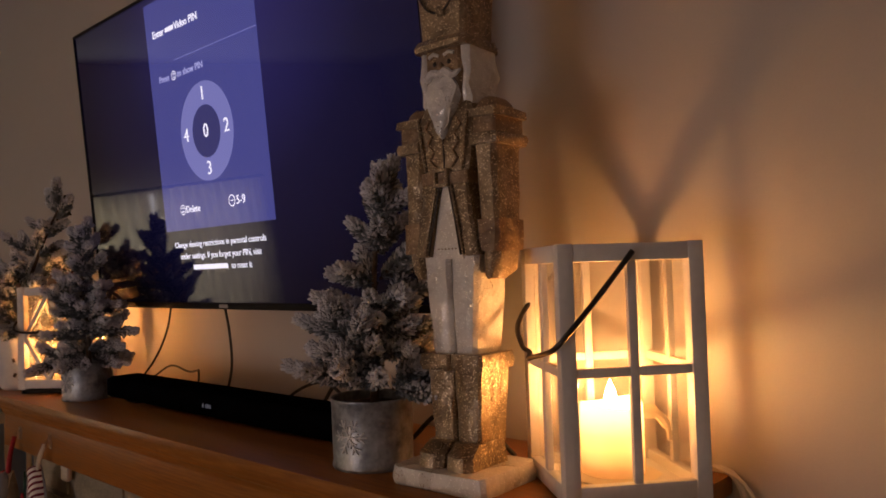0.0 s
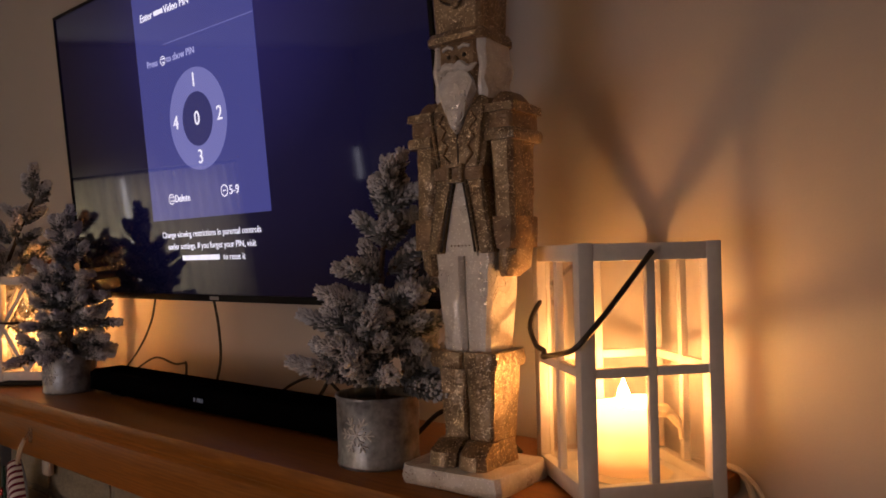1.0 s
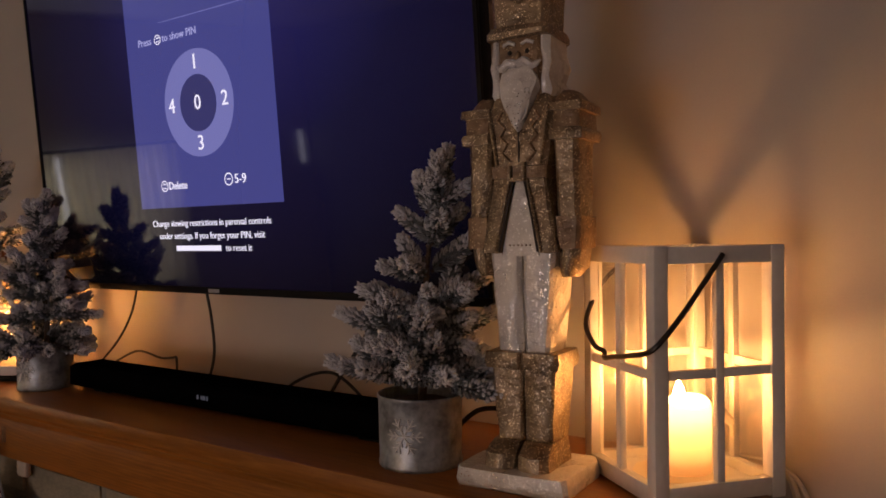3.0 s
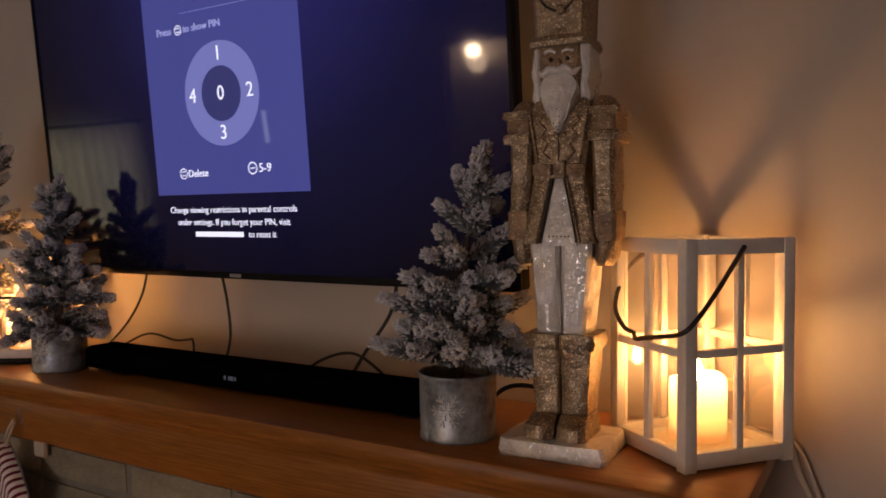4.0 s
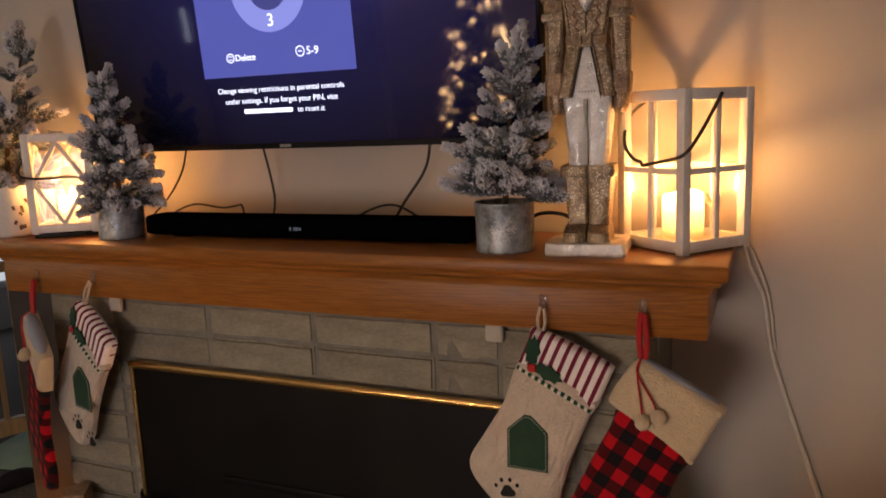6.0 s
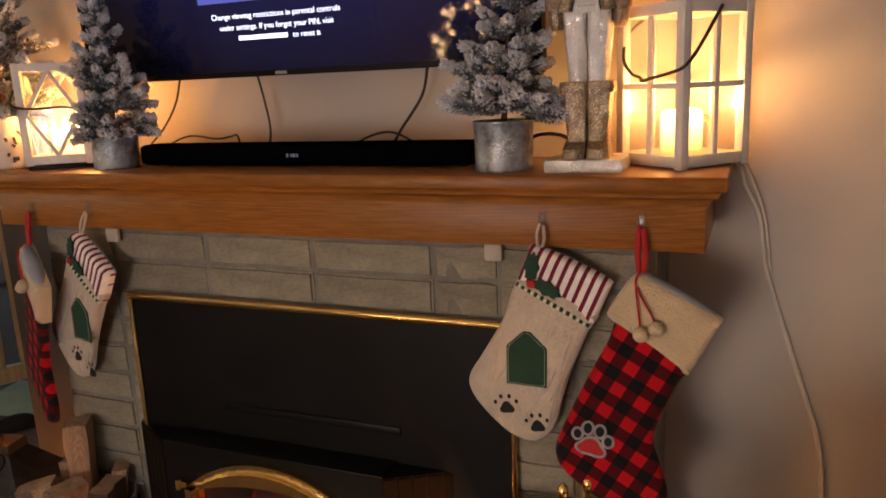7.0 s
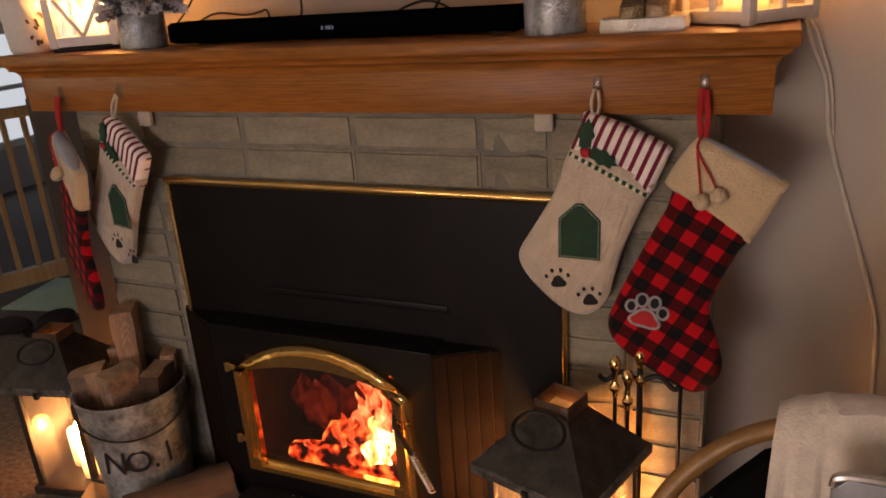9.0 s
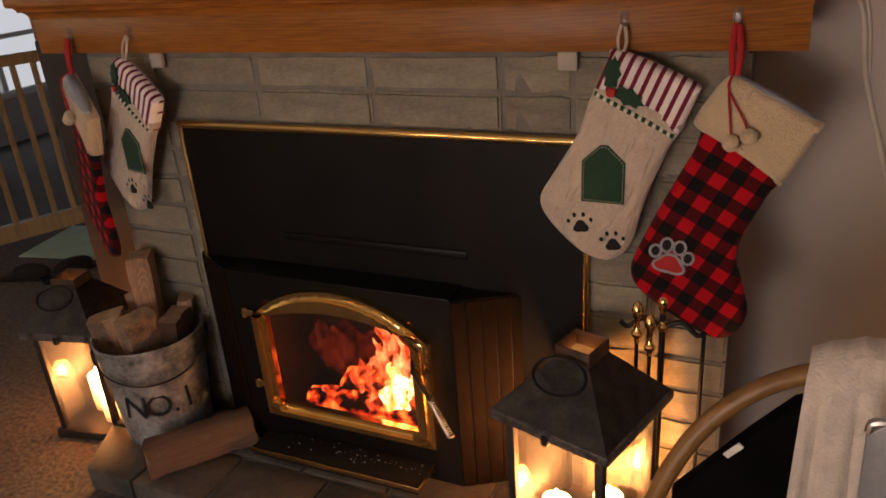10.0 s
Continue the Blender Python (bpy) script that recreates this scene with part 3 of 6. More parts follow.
def flame_tongue(x, y, z, w, h, lean, seed, m=None):
    bm = bmesh.new()
    made = bmesh.ops.create_icosphere(bm, subdivisions=3, radius=1)["verts"]
    for v in made:
        k = (v.co.z + 1) / 2
        s = (1 - k) ** 0.6 * (0.45 + 0.9 * k) + 0.02
        v.co = Vector((x + v.co.x * w * s * 1.5 + lean * k * k + 0.012 * math.sin(9 * k + seed), y + v.co.y * w * s, z + h * k)) + 0.005 * noise.noise_vector(v.co * 4 + Vector((seed, 0, 0)))
    part("flame", bm, m or FIRE, stove, "pale yellow flame" if m == HOT_FIRE else "orange flame and red haze")


rng = random.Random(77)
for k in range(30):
    f = rng.random() ** 0.7
    x = -0.06 + 0.30 * f + rng.uniform(-0.02, 0.02)
    flame_tongue(x, rng.uniform(0.06, 0.20), rng.uniform(0.13, 0.20 + 0.12 * f), rng.uniform(0.012, 0.026), rng.uniform(0.07, 0.12) + 0.13 * f * rng.random(), rng.uniform(-0.03, 0.05), k + 1)
for k in range(13):
    flame_tongue(0.135 + rng.gauss(0, 0.038), rng.uniform(0.05, 0.13), rng.uniform(0.15, 0.22), rng.uniform(0.016, 0.030), rng.uniform(0.06, 0.13), rng.uniform(-0.02, 0.05), k + 101, HOT_FIRE)
# broad dull tongues behind the flames, painting in the red haze
for k in range(12):
    flame_tongue(-0.20 + 0.036 * k + rng.uniform(-0.02, 0.02), rng.uniform(0.17, 0.25), rng.uniform(0.12, 0.17), rng.uniform(0.040, 0.060), rng.uniform(0.13, 0.22), rng.uniform(-0.02, 0.04), k + 201, HAZE_FIRE)
for k, (x, y, z) in enumerate(((-0.13, 0.09, 0.125), (-0.10, 0.08, 0.13), (0.20, 0.06, 0.14))):
    flame_tongue(x, y, z, 0.014, 0.06, 0.01, k + 61)
lamp("fire_light", "POINT", pose(SX + 0.12, 0.0, SLAB + 0.27), 2.8, (1.0, 0.17, 0.03), 0.07)

# ---- television ----
tv = thing("television", pose(-1.050, 0.157, 1.648, 5), "large flat black television showing a blue number entry screen", "television")
TX0, TX1, TH = -0.684, 0.720, 0.800
bm = bmesh.new()
box(bm, TX0, TX1, 0.002, 0.038, 0.0, TH, 0.006)
box(bm, -0.45, 0.45, 0.038, 0.062, 0.08, 0.50, 0.01)
part("housing", bm, PLASTIC, tv)
bm = bmesh.new()
for b in ((TX0, TX1, -0.006, 0.002, 0, 0.016), (TX0, TX1, -0.006, 0.002, TH - 0.009, TH), (TX0, TX0 + 0.009, -0.006, 0.002, 0.016, TH - 0.009), (TX1 - 0.009, TX1, -0.006, 0.002, 0.016, TH - 0.009)):
    box(bm, *b, 0.0015)
bezel = part("bezel", bm, PLASTIC, tv)
SCREEN = bpy.data.materials.new("screen")
SCREEN.use_nodes = True
nt = SCREEN.node_tree
N, L = nt.nodes.new, nt.links.new
p = nt.nodes["Principled BSDF"]
p.inputs["Base Color"].default_value, p.inputs["Roughness"].default_value = (0.003, 0.003, 0.004, 1), 0.05
tc, mp, gr, rp = N("ShaderNodeTexCoord"), N("ShaderNodeMapping"), N("ShaderNodeTexGradient"), N("ShaderNodeValToRGB")
gr.gradient_type = "SPHERICAL"
mp.inputs["Location"].default_value, mp.inputs["Scale"].default_value = (-0.12, 0, -0.88), (1.12, 1, 1.25)
rp.color_ramp.elements[0].color, rp.color_ramp.elements[1].color = (0.0003, 0.0003, 0.0008, 1), (0.020, 0.019, 0.115, 1)
e3 = rp.color_ramp.elements.new(0.45)
e3.color = (0.0045, 0.0045, 0.026, 1)
L(tc.outputs["Object"], mp.inputs[0]), L(mp.outputs[0], gr.inputs[0]), L(gr.outputs[0], rp.inputs[0]), L(rp.outputs[0], p.inputs["Emission Color"])
p.inputs["Emission Strength"].default_value = 1.0
bm = bmesh.new()
box(bm, TX0 + 0.009, TX1 - 0.009, -0.003, 0.001, 0.016, TH - 0.009)
screen = part("screen", bm, SCREEN, tv, "glossy screen, dark blue fading to black", False)


def lit(name, c, s=1.0):
    m = glow(name, c, s)
    m.node_tree.nodes["Principled BSDF"].inputs["Roughness"].default_value = 0.03
    return m


UI_PANEL, UI_RING, UI_DARK, UI_TEXT = lit("ui_panel", (0.046, 0.056, 0.225)), lit("ui_ring", (0.145, 0.165, 0.42)), lit("ui_dark", (0.030, 0.034, 0.13)), lit("ui_text", (0.80, 0.85, 1.0))
UI_DIM = lit("ui_dim", (0.30, 0.33, 0.62))
bm = bmesh.new()
box(bm, -0.247, 0.236, -0.0036, -0.0032, 0.198, 0.775)
ui = part("number_panel", bm, UI_PANEL, screen, "blue panel on the screen", False)


def disc(bm, u, v, r, y, r_in=0.0, seg=48):
    a = [bm.verts.new((u + r * math.cos(2 * math.pi * k / seg), y, v + r * math.sin(2 * math.pi * k / seg))) for k in range(seg)]
    if not r_in:
        bm.faces.new(a)
        return
    b = [bm.verts.new((u + r_in * math.cos(2 * math.pi * k / seg), y, v + r_in * math.sin(2 * math.pi * k / seg))) for k in range(seg)]
    for k in range(seg):
        bm.faces.new((a[k], a[(k + 1) % seg], b[(k + 1) % seg], b[k]))


RU, RV = -0.006, 0.424
bm = bmesh.new()
disc(bm, RU, RV, 0.117, -0.0042, 0.062)
part("dial_ring", bm, UI_RING, screen, "pale blue ring", False)
bm = bmesh.new()
disc(bm, RU, RV, 0.0615, -0.0042)
part("dial_centre", bm, UI_DARK, screen, "dark blue centre", False)
FACE = lambda u, v: pose(u, -0.0052, v, 90)
for text, u, v in (("1", RU, RV + 0.088), ("2", RU + 0.09, RV), ("3", RU, RV - 0.088), ("4", RU - 0.09, RV), ("0", RU, RV)):
    ob = written("digit", text, 0.046, UI_TEXT, screen, FACE(u, v))
written("caption", "Delete", 0.0245, UI_TEXT, screen, FACE(-0.100, 0.247))
written("caption", "5-9", 0.0285, UI_TEXT, screen, FACE(0.112, 0.252))
written("caption", "Press      to show PIN", 0.0235, UI_DIM, screen, FACE(-0.095, 0.578))
written("title", "Enter", 0.026, UI_TEXT, screen, FACE(-0.183, 0.692))
written("title", "Video PIN", 0.026, UI_TEXT, screen, FACE(-0.048, 0.692))
written("notice", "Change viewing restrictions in parental controls", 0.0208, UI_TEXT, screen, FACE(-0.006, 0.161), depth=0.0004)
written("notice", "under settings. If you forget your PIN, visit", 0.0208, UI_TEXT, screen, FACE(-0.006, 0.132), depth=0.0004)
written("notice", "to reset it", 0.0208, UI_TEXT, screen, FACE(0.088, 0.104), depth=0.0004)
for u0, u1, v0, v1, m in ((-0.127, 0.030, 0.098, 0.110, UI_TEXT), (-0.148, -0.106, 0.687, 0.698, UI_TEXT), (-0.12, 0.236, 0.6135, 0.6150, UI_RING)):
    bm = bmesh.new()
    box(bm, u0, u1, -0.0050, -0.0046, v0, v1)
    part("text_bar", bm, m, screen, "", False)
for u, v, r in ((-0.150, 0.248, 0.013), (0.074, 0.253, 0.014), (-0.128, 0.578, 0.0115)):
    bm = bmesh.new()
    disc(bm, u, v, r, -0.0046, r * 0.80, 24)
    for k in (-0.35, 0.35) if u < 0 else (0.0,):
        box(bm, u - r * 0.45, u + r * 0.45, -0.0046, -0.0043, v + k * r - 0.0012, v + k * r + 0.0012)
    part("button_mark", bm, UI_TEXT, screen, "", False)
bm = bmesh.new()
box(bm, -0.024, 0.012, -0.0068, -0.0058, 0.004, 0.012)
part("maker_mark", bm, mat("grey_print", (0.35, 0.35, 0.36), 0.4, 0, 0.05), bezel, "small grey maker's mark", False)
bm = bmesh.new()
box(bm, -0.30, 0.30, 0.062, 0.120, 0.20, 0.45, 0.003)
part("wall_bracket", bm, IRON, tv, "black steel wall bracket")

# soundbar
bar = thing("soundbar", pose(-0.955, 0.10, TOP), "long low black soundbar with a lit display", "soundbar")
bm = bmesh.new()
box(bm, -0.54, 0.47, -0.04, 0.05, 0.004, 0.060, 0.010)
part("cabinet", bm, CLOTH_BLACK, bar)
bm = bmesh.new()
box(bm, -0.536, 0.466, -0.0425, -0.0385, 0.009, 0.054, 0.0015)
grille = part("grille", bm, CLOTH_BLACK, bar, "black cloth grille")
bm = bmesh.new()
for k, (u, w) in enumerate(((-0.045, 0.006), (-0.032, 0.004), (-0.026, 0.009), (-0.014, 0.005))):
    box(bm, u, u + w, -0.0435, -0.0427, 0.026, 0.035)
part("display", bm, lit("display_light", (0.7, 0.8, 1.0), 0.05), bar, "small pale blue display marks", False)
for x in (-0.42, 0.42):
    bm = bmesh.new()
    box(bm, x - 0.03, x + 0.03, -0.03, 0.04, 0.0, 0.004)
    part("foot", bm, IRON, bar)


def cord(name, pts, r, m, label, category="cable"):
    bm = bmesh.new()
    tube(bm, smooth_line(pts, 8), r, 8)
    ob = part(name, bm, m)
    return tagged(ob, label, category)


cord("cable", [(-1.195, 0.235, 1.66), (-1.18, 0.24, 1.58), (-1.165, 0.235, 1.50), (-1.17, 0.225, 1.44), (-1.175, 0.215, TOP + 0.004)], 0.0035, CORD_BLACK, "thin dark cable hanging from the television")
cord("cable", [(-0.66, 0.235, 1.66), (-0.68, 0.235, 1.58), (-0.745, 0.23, 1.49), (-0.775, 0.21, 1.43), (-0.79, 0.20, TOP + 0.004)], 0.0042, CORD_BLACK, "thick dark cable hanging from the television")
cord("cable", [(-0.93, 0.20, TOP + 0.005), (-0.86, 0.22, 1.465), (-0.78, 0.23, 1.485), (-0.70, 0.22, 1.455), (-0.64, 0.20, TOP + 0.005)], 0.0034, CORD_BLACK, "black cable looping up behind the soundbar")
cord("cable", [(-1.62, 0.22, TOP + 0.004), (-1.55, 0.225, 1.45), (-1.45, 0.22, 1.483), (-1.34, 0.21, 1.475), (-1.28, 0.20, 1.482), (-1.25, 0.19, 1.485), (-1.235, 0.18, 1.45), (-1.23, 0.17, TOP + 0.004)], 0.003, CORD_BLACK, "black cable curling behind the soundbar")
cord("cable", [(-1.47, 0.235, 1.66), (-1.50, 0.235, 1.58), (-1.56, 0.23, 1.50), (-1.66, 0.22, TOP + 0.004)], 0.003, CORD_BLACK, "thin dark cable hanging from the television")
cord("cable", [(-0.46, 0.10, TOP + 0.004), (-0.41, 0.12, 1.425), (-0.35, 0.13, 1.475), (-0.29, 0.14, 1.478), (-0.25, 0.16, 1.45), (-0.22, 0.18, TOP + 0.004)], 0.0042, CORD_BLACK, "black cable arching behind the wooden figure")
cord("power_cord", [(-0.12, 0.20, TOP + 0.004), (-0.02, 0.285, TOP + 0.006), (0.06, 0.288, TOP + 0.006), (0.103, 0.288, TOP - 0.005), (0.125, 0.29, 1.34), (0.158, 0.29, 1.265), (0.178, 0.29, 1.14), (0.22, 0.29, 1.0), (0.27, 0.29, 0.85),
                    (0.315, 0.29, 0.70), (0.330, 0.29, 0.55), (0.335, 0.28, 0.35), (0.36, 0.27, 0.05), (0.40, 0.27, 0.006)], 0.0055, CORD_WHITE, "white power cord hanging down the wall")
cord("power_cord", [(-0.06, 0.27, TOP + 0.012), (0.04, 0.28, TOP + 0.012), (0.112, 0.285, TOP - 0.008), (0.148, 0.285, 1.33), (0.172, 0.288, 1.25), (0.186, 0.29, 1.14)], 0.0032, CORD_WHITE, "white power cord hanging down the wall")

# ---- candles ----


def candle(parent, x, y, z, r, h, watts, name="candle", glow=WARM):
    """A pillar candle with a melted hollow, an uneven rim and a small flame."""
    bm = bmesh.new()
    prof = [(0.001, 0), (r * 0.97, 0), (r, 0.004), (r, h * 0.8), (r * 0.985, h - 0.004), (r * 0.93, h), (r * 0.82, h - 0.006), (r * 0.6, h - 0.014), (0.002, h - 0.016)]
    lathe(bm, prof, 28)
    for v in bm.verts:
        if v.co.z > h * 0.7:
            a = math.atan2(v.co.y, v.co.x)
            v.co.z += r * 0.10 * math.sin(a * 2 + 1) * (v.co.z / h)
    turned(bm, bm.verts[:], Matrix.Translation((x, y, z)))
    body = part(name, bm, GLOW_WAX, parent, "cream pillar candle, lit")
    bm = bmesh.new()
    lathe(bm, [(0.0005, 0), (0.007, 0.006), (0.010, 0.015), (0.0075, 0.027), (0.0005, 0.044)], 12)
    turned(bm, bm.verts[:], Matrix.Translation((x, y, z + h - 0.012)))
    fl = part("flame", bm, FLAME, body, "small warm flame")
    fl.visible_shadow = False
    m = parent.matrix_world @ Matrix.Translation((x, y, z + h + 0.018))
    lamp("candle_light", "POINT", Matrix.Translation(m.translation), watts, glow, 0.028)
    return body


bpy.context.view_layer.update()

# ---- white lanterns ----


def bail(bm, pts, r=0.0035):
    tube(bm, smooth_line(pts, 6), r, 8)


def white_lantern(m, w, h, label, cross):
    """A square wooden lantern: four posts, rails, glazing bars (a cross, or diamonds), panes and a wire handle."""
    top = thing("lantern", m, label, "lantern")
    a, t = w / 2, 0.021
    for sx in (-1, 1):
        for sy in (-1, 1):
            bm = bmesh.new()
            x0, y0 = sx * (a - t / 2), sy * (a - t / 2)
            box(bm, x0 - t / 2, x0 + t / 2, y0 - t / 2, y0 + t / 2, 0.0, h, 0.0015)
            part("post", bm, WHITE, top)
    for k in range(4):
        q = Matrix.Rotation(k * math.pi / 2, 4, "Z")
        for z0, z1 in ((0.004, 0.028), (h - 0.024, h - 0.001)):
            bm = bmesh.new()
            turned(bm, box(bm, -a + t, a - t, -a + 0.001, -a + t * 0.75, z0, z1, 0.001), q)
            part("rail", bm, WHITE, top)
        lo, hi = 0.028, h - 0.024
        if cross:
            bm = bmesh.new()
            turned(bm, box(bm, -0.006, 0.006, -a + 0.002, -a + 0.012, lo, hi, 0.001), q)
            part("glazing_bar", bm, WHITE, top)
            for x0, x1 in ((-a + t, -0.0062), (0.0062, a - t)):
                bm = bmesh.new()
                turned(bm, box(bm, x0, x1, -a + 0.0025, -a + 0.012, (lo + hi) / 2 - 0.006, (lo + hi) / 2 + 0.006, 0.001), q)
                part("glazing_bar", bm, WHITE, top)
        else:
            mid = (lo + hi) / 2
            for j, (x0, z0, x1, z1) in enumerate(((0, hi, -a + t, mid), (0, hi, a - t, mid), (0, lo, -a + t, mid), (0, lo, a - t, mid))):
                bm = bmesh.new()
                ln = math.hypot(x1 - x0, z1 - z0)
                made = box(bm, -ln / 2, ln / 2, -a + 0.002 + 0.0004 * j, -a + 0.010 + 0.0004 * j, -0.0055, 0.0055, 0.001)
                turned(bm, made, q @ Matrix.Translation(((x0 + x1) / 2, 0, (z0 + z1) / 2)) @ Matrix.Rotation(-math.atan2(z1 - z0, x1 - x0), 4, "Y"))
                part("diamond_bar", bm, WHITE, top)
        bm = bmesh.new()
        turned(bm, box(bm, -a + t, a - t, -a + 0.0135, -a + 0.0150, lo, hi), q)
        pane = part("pane", bm, CLEAR, top, "clear glass pane", False)
        pane.visible_shadow = False
    bm = bmesh.new()
    box(bm, -a + 0.016, a - 0.016, -a + 0.016, a - 0.016, 0.002, 0.014)
    part("floor_board", bm, WHITE, top)
    return top


TB = math.degrees(math.atan2(0.153, 0.126))
LB = 0.2
cxy = Matrix.Rotation(radians(TB), 2) @ Vector((LB / 2, LB / 2))
big = white_lantern(pose(cxy.x, cxy.y, TOP, 0, 0, TB), LB, 0.343, "white painted wooden candle lantern with cross-barred panes, lit", True)
bm = bmesh.new()
bail(bm, [(0.0, -0.104, 0.331), (-0.028, -0.109, 0.300), (-0.062, -0.114, 0.262), (-0.094, -0.116, 0.228), (-0.110, -0.104, 0.208), (-0.114, -0.06, 0.197), (-0.116, -0.02, 0.190), (-0.118, 0.0, 0.186), (-0.113, 0.012, 0.193), (-0.120, 0.03, 0.202), (-0.116, 0.06, 0.235), (-0.06, 0.106, 0.290), (0.0, 0.104, 0.331)], 0.0038)
part("wire_handle", bm, WIRE, big, "bent dark wire handle")
bpy.context.view_layer.update()
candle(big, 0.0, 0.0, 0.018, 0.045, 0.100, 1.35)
bm = bmesh.new()
bmesh.ops.create_icosphere(bm, subdivisions=2, radius=0.055)
turned(bm, bm.verts[:], Matrix.LocRotScale((0, 0, 0.0165), None, (1.25, 1.15, 0.10)))
part("melted_wax", bm, WAX, big, "puddle of melted wax")
bm = bmesh.new()
tube(bm, smooth_line([(0.040, -0.010, 0.105), (0.062, -0.012, 0.100), (0.078, -0.014, 0.080), (0.080, -0.014, 0.062)], 5), [0.010] * 5 + [0.007] * 5 + [0.004] * 6, 8)
part("wax_drip", bm, WAX, big, "run of dripped wax")

a2 = radians(33)
LA = 0.187
cxy = Vector((-1.821, -0.053)) + Matrix.Rotation(a2, 2) @ Vector((LA / 2, LA / 2))
bm = bmesh.new()
box(bm, -LA / 2 + 0.006, LA / 2 - 0.006, -LA / 2 + 0.006, LA / 2 - 0.006, 0, 0.011, 0.001)
stand = tagged(part("lantern_stand", bm, IRON), "thin black stand under the diamond-barred lantern", "stand")
stand.matrix_world = pose(cxy.x, cxy.y, TOP, 0, 0, 33)
small = white_lantern(pose(cxy.x, cxy.y, TOP + 0.0115, 0, 0, 33), LA, 0.292, "white wooden lantern with diamond-shaped bars, lit from inside", False)
bm = bmesh.new()
bail(bm, [(-0.098, 0.01, 0.25), (-0.112, -0.04, 0.215), (-0.108, -0.090, 0.178), (-0.07, -0.112, 0.166), (-0.02, -0.118, 0.164), (0.03, -0.115, 0.166), (0.065, -0.112, 0.162), (0.10, -0.108, 0.164), (0.118, -0.06, 0.20), (0.098, 0.0, 0.25)], 0.0032)
part("wire_handle", bm, WIRE, small, "bent dark wire handle")
bpy.context.view_layer.update()
candle(small, 0.005, 0.0, 0.016, 0.042, 0.085, 1.7)

# ---- small frosted firs in metal pots ----
FLOCK = mat("frosted_needles", (0.060, 0.080, 0.082), 0.85, 0, 0.5, 45, 260, 0.3, second=(0.40, 0.44, 0.47), piece=0.15)
SNOW = mat("flock", (0.60, 0.61, 0.64), 0.95, 0, 0.25, 60, 400, 0.6, piece=0.08)


def sprig_data(length, seed, bare=0.0):
    """A bottle-brush twig: a bent stem, needles all round it, and lumps of flock on its upper side and tip."""
    rng = random.Random(seed)
    bm = bmesh.new()
    bend = rng.uniform(-0.12, 0.16) * length
    at = lambda t: Vector((length * t, bend * 0.4 * math.sin(t * 2), bend * t * t))
    tube(bm, [at(k / 5) for k in range(6)], [0.0028 - 0.0003 * k for k in range(6)], 5)
    for f in bm.faces:
        f.material_index = 1
    n = int(length * 3000)
    for k in range(n):
        t = 0.04 + 0.96 * k / n
        a, out = k * 2.4 + rng.uniform(-0.3, 0.3), rng.uniform(0.7, 1.1)
        d = Vector((rng.uniform(0.55, 0.95) + 1.1 * t ** 4, math.cos(a) * out, math.sin(a) * out)).normalized()
        ln = rng.uniform(0.017, 0.0235) * (0.75 + 0.25 * min(1, 3 * t)) * (1.0 - 0.22 * t ** 3)
        p = at(t)
        s = d.orthogonal().normalized() * 0.0013
        q = d.cross(s)
        base = [bm.verts.new(p + s), bm.verts.new(p - 0.5 * s + 0.87 * q), bm.verts.new(p - 0.5 * s - 0.87 * q)]
        tip = [bm.verts.new(p + d * ln + 0.9 * (v.co - p)) for v in base]
        for i in range(3):
            bm.faces.new((base[i], base[(i + 1) % 3], tip[(i + 1) % 3], tip[i]))
        bm.faces.new(tip)
        if rng.random() < (0.10 if t < 0.35 else 0.40 if t < 0.7 else 0.95) + 0.25 * math.sin(a):
            w, h = rng.uniform(0.0018, 0.0032) * (0.7 + 0.5 * t), rng.uniform(0.004, 0.0075)
            made = bmesh.ops.create_icosphere(bm, subdivisions=1, radius=1)["verts"]
            turned(bm, made, Matrix.LocRotScale(p + d * (ln - 0.002), d.to_track_quat("Z", "Y"), (w, w, h)))
            for v in made:
                for f in v.link_faces:
                    f.material_index = 2
    return data_of("branch", bm, [FLOCK, BARK, SNOW], False)


SPRIGS = {ln: [sprig_data(ln, int(ln * 1000) + k) for k in range(3)] for ln in (0.055, 0.075, 0.10)}


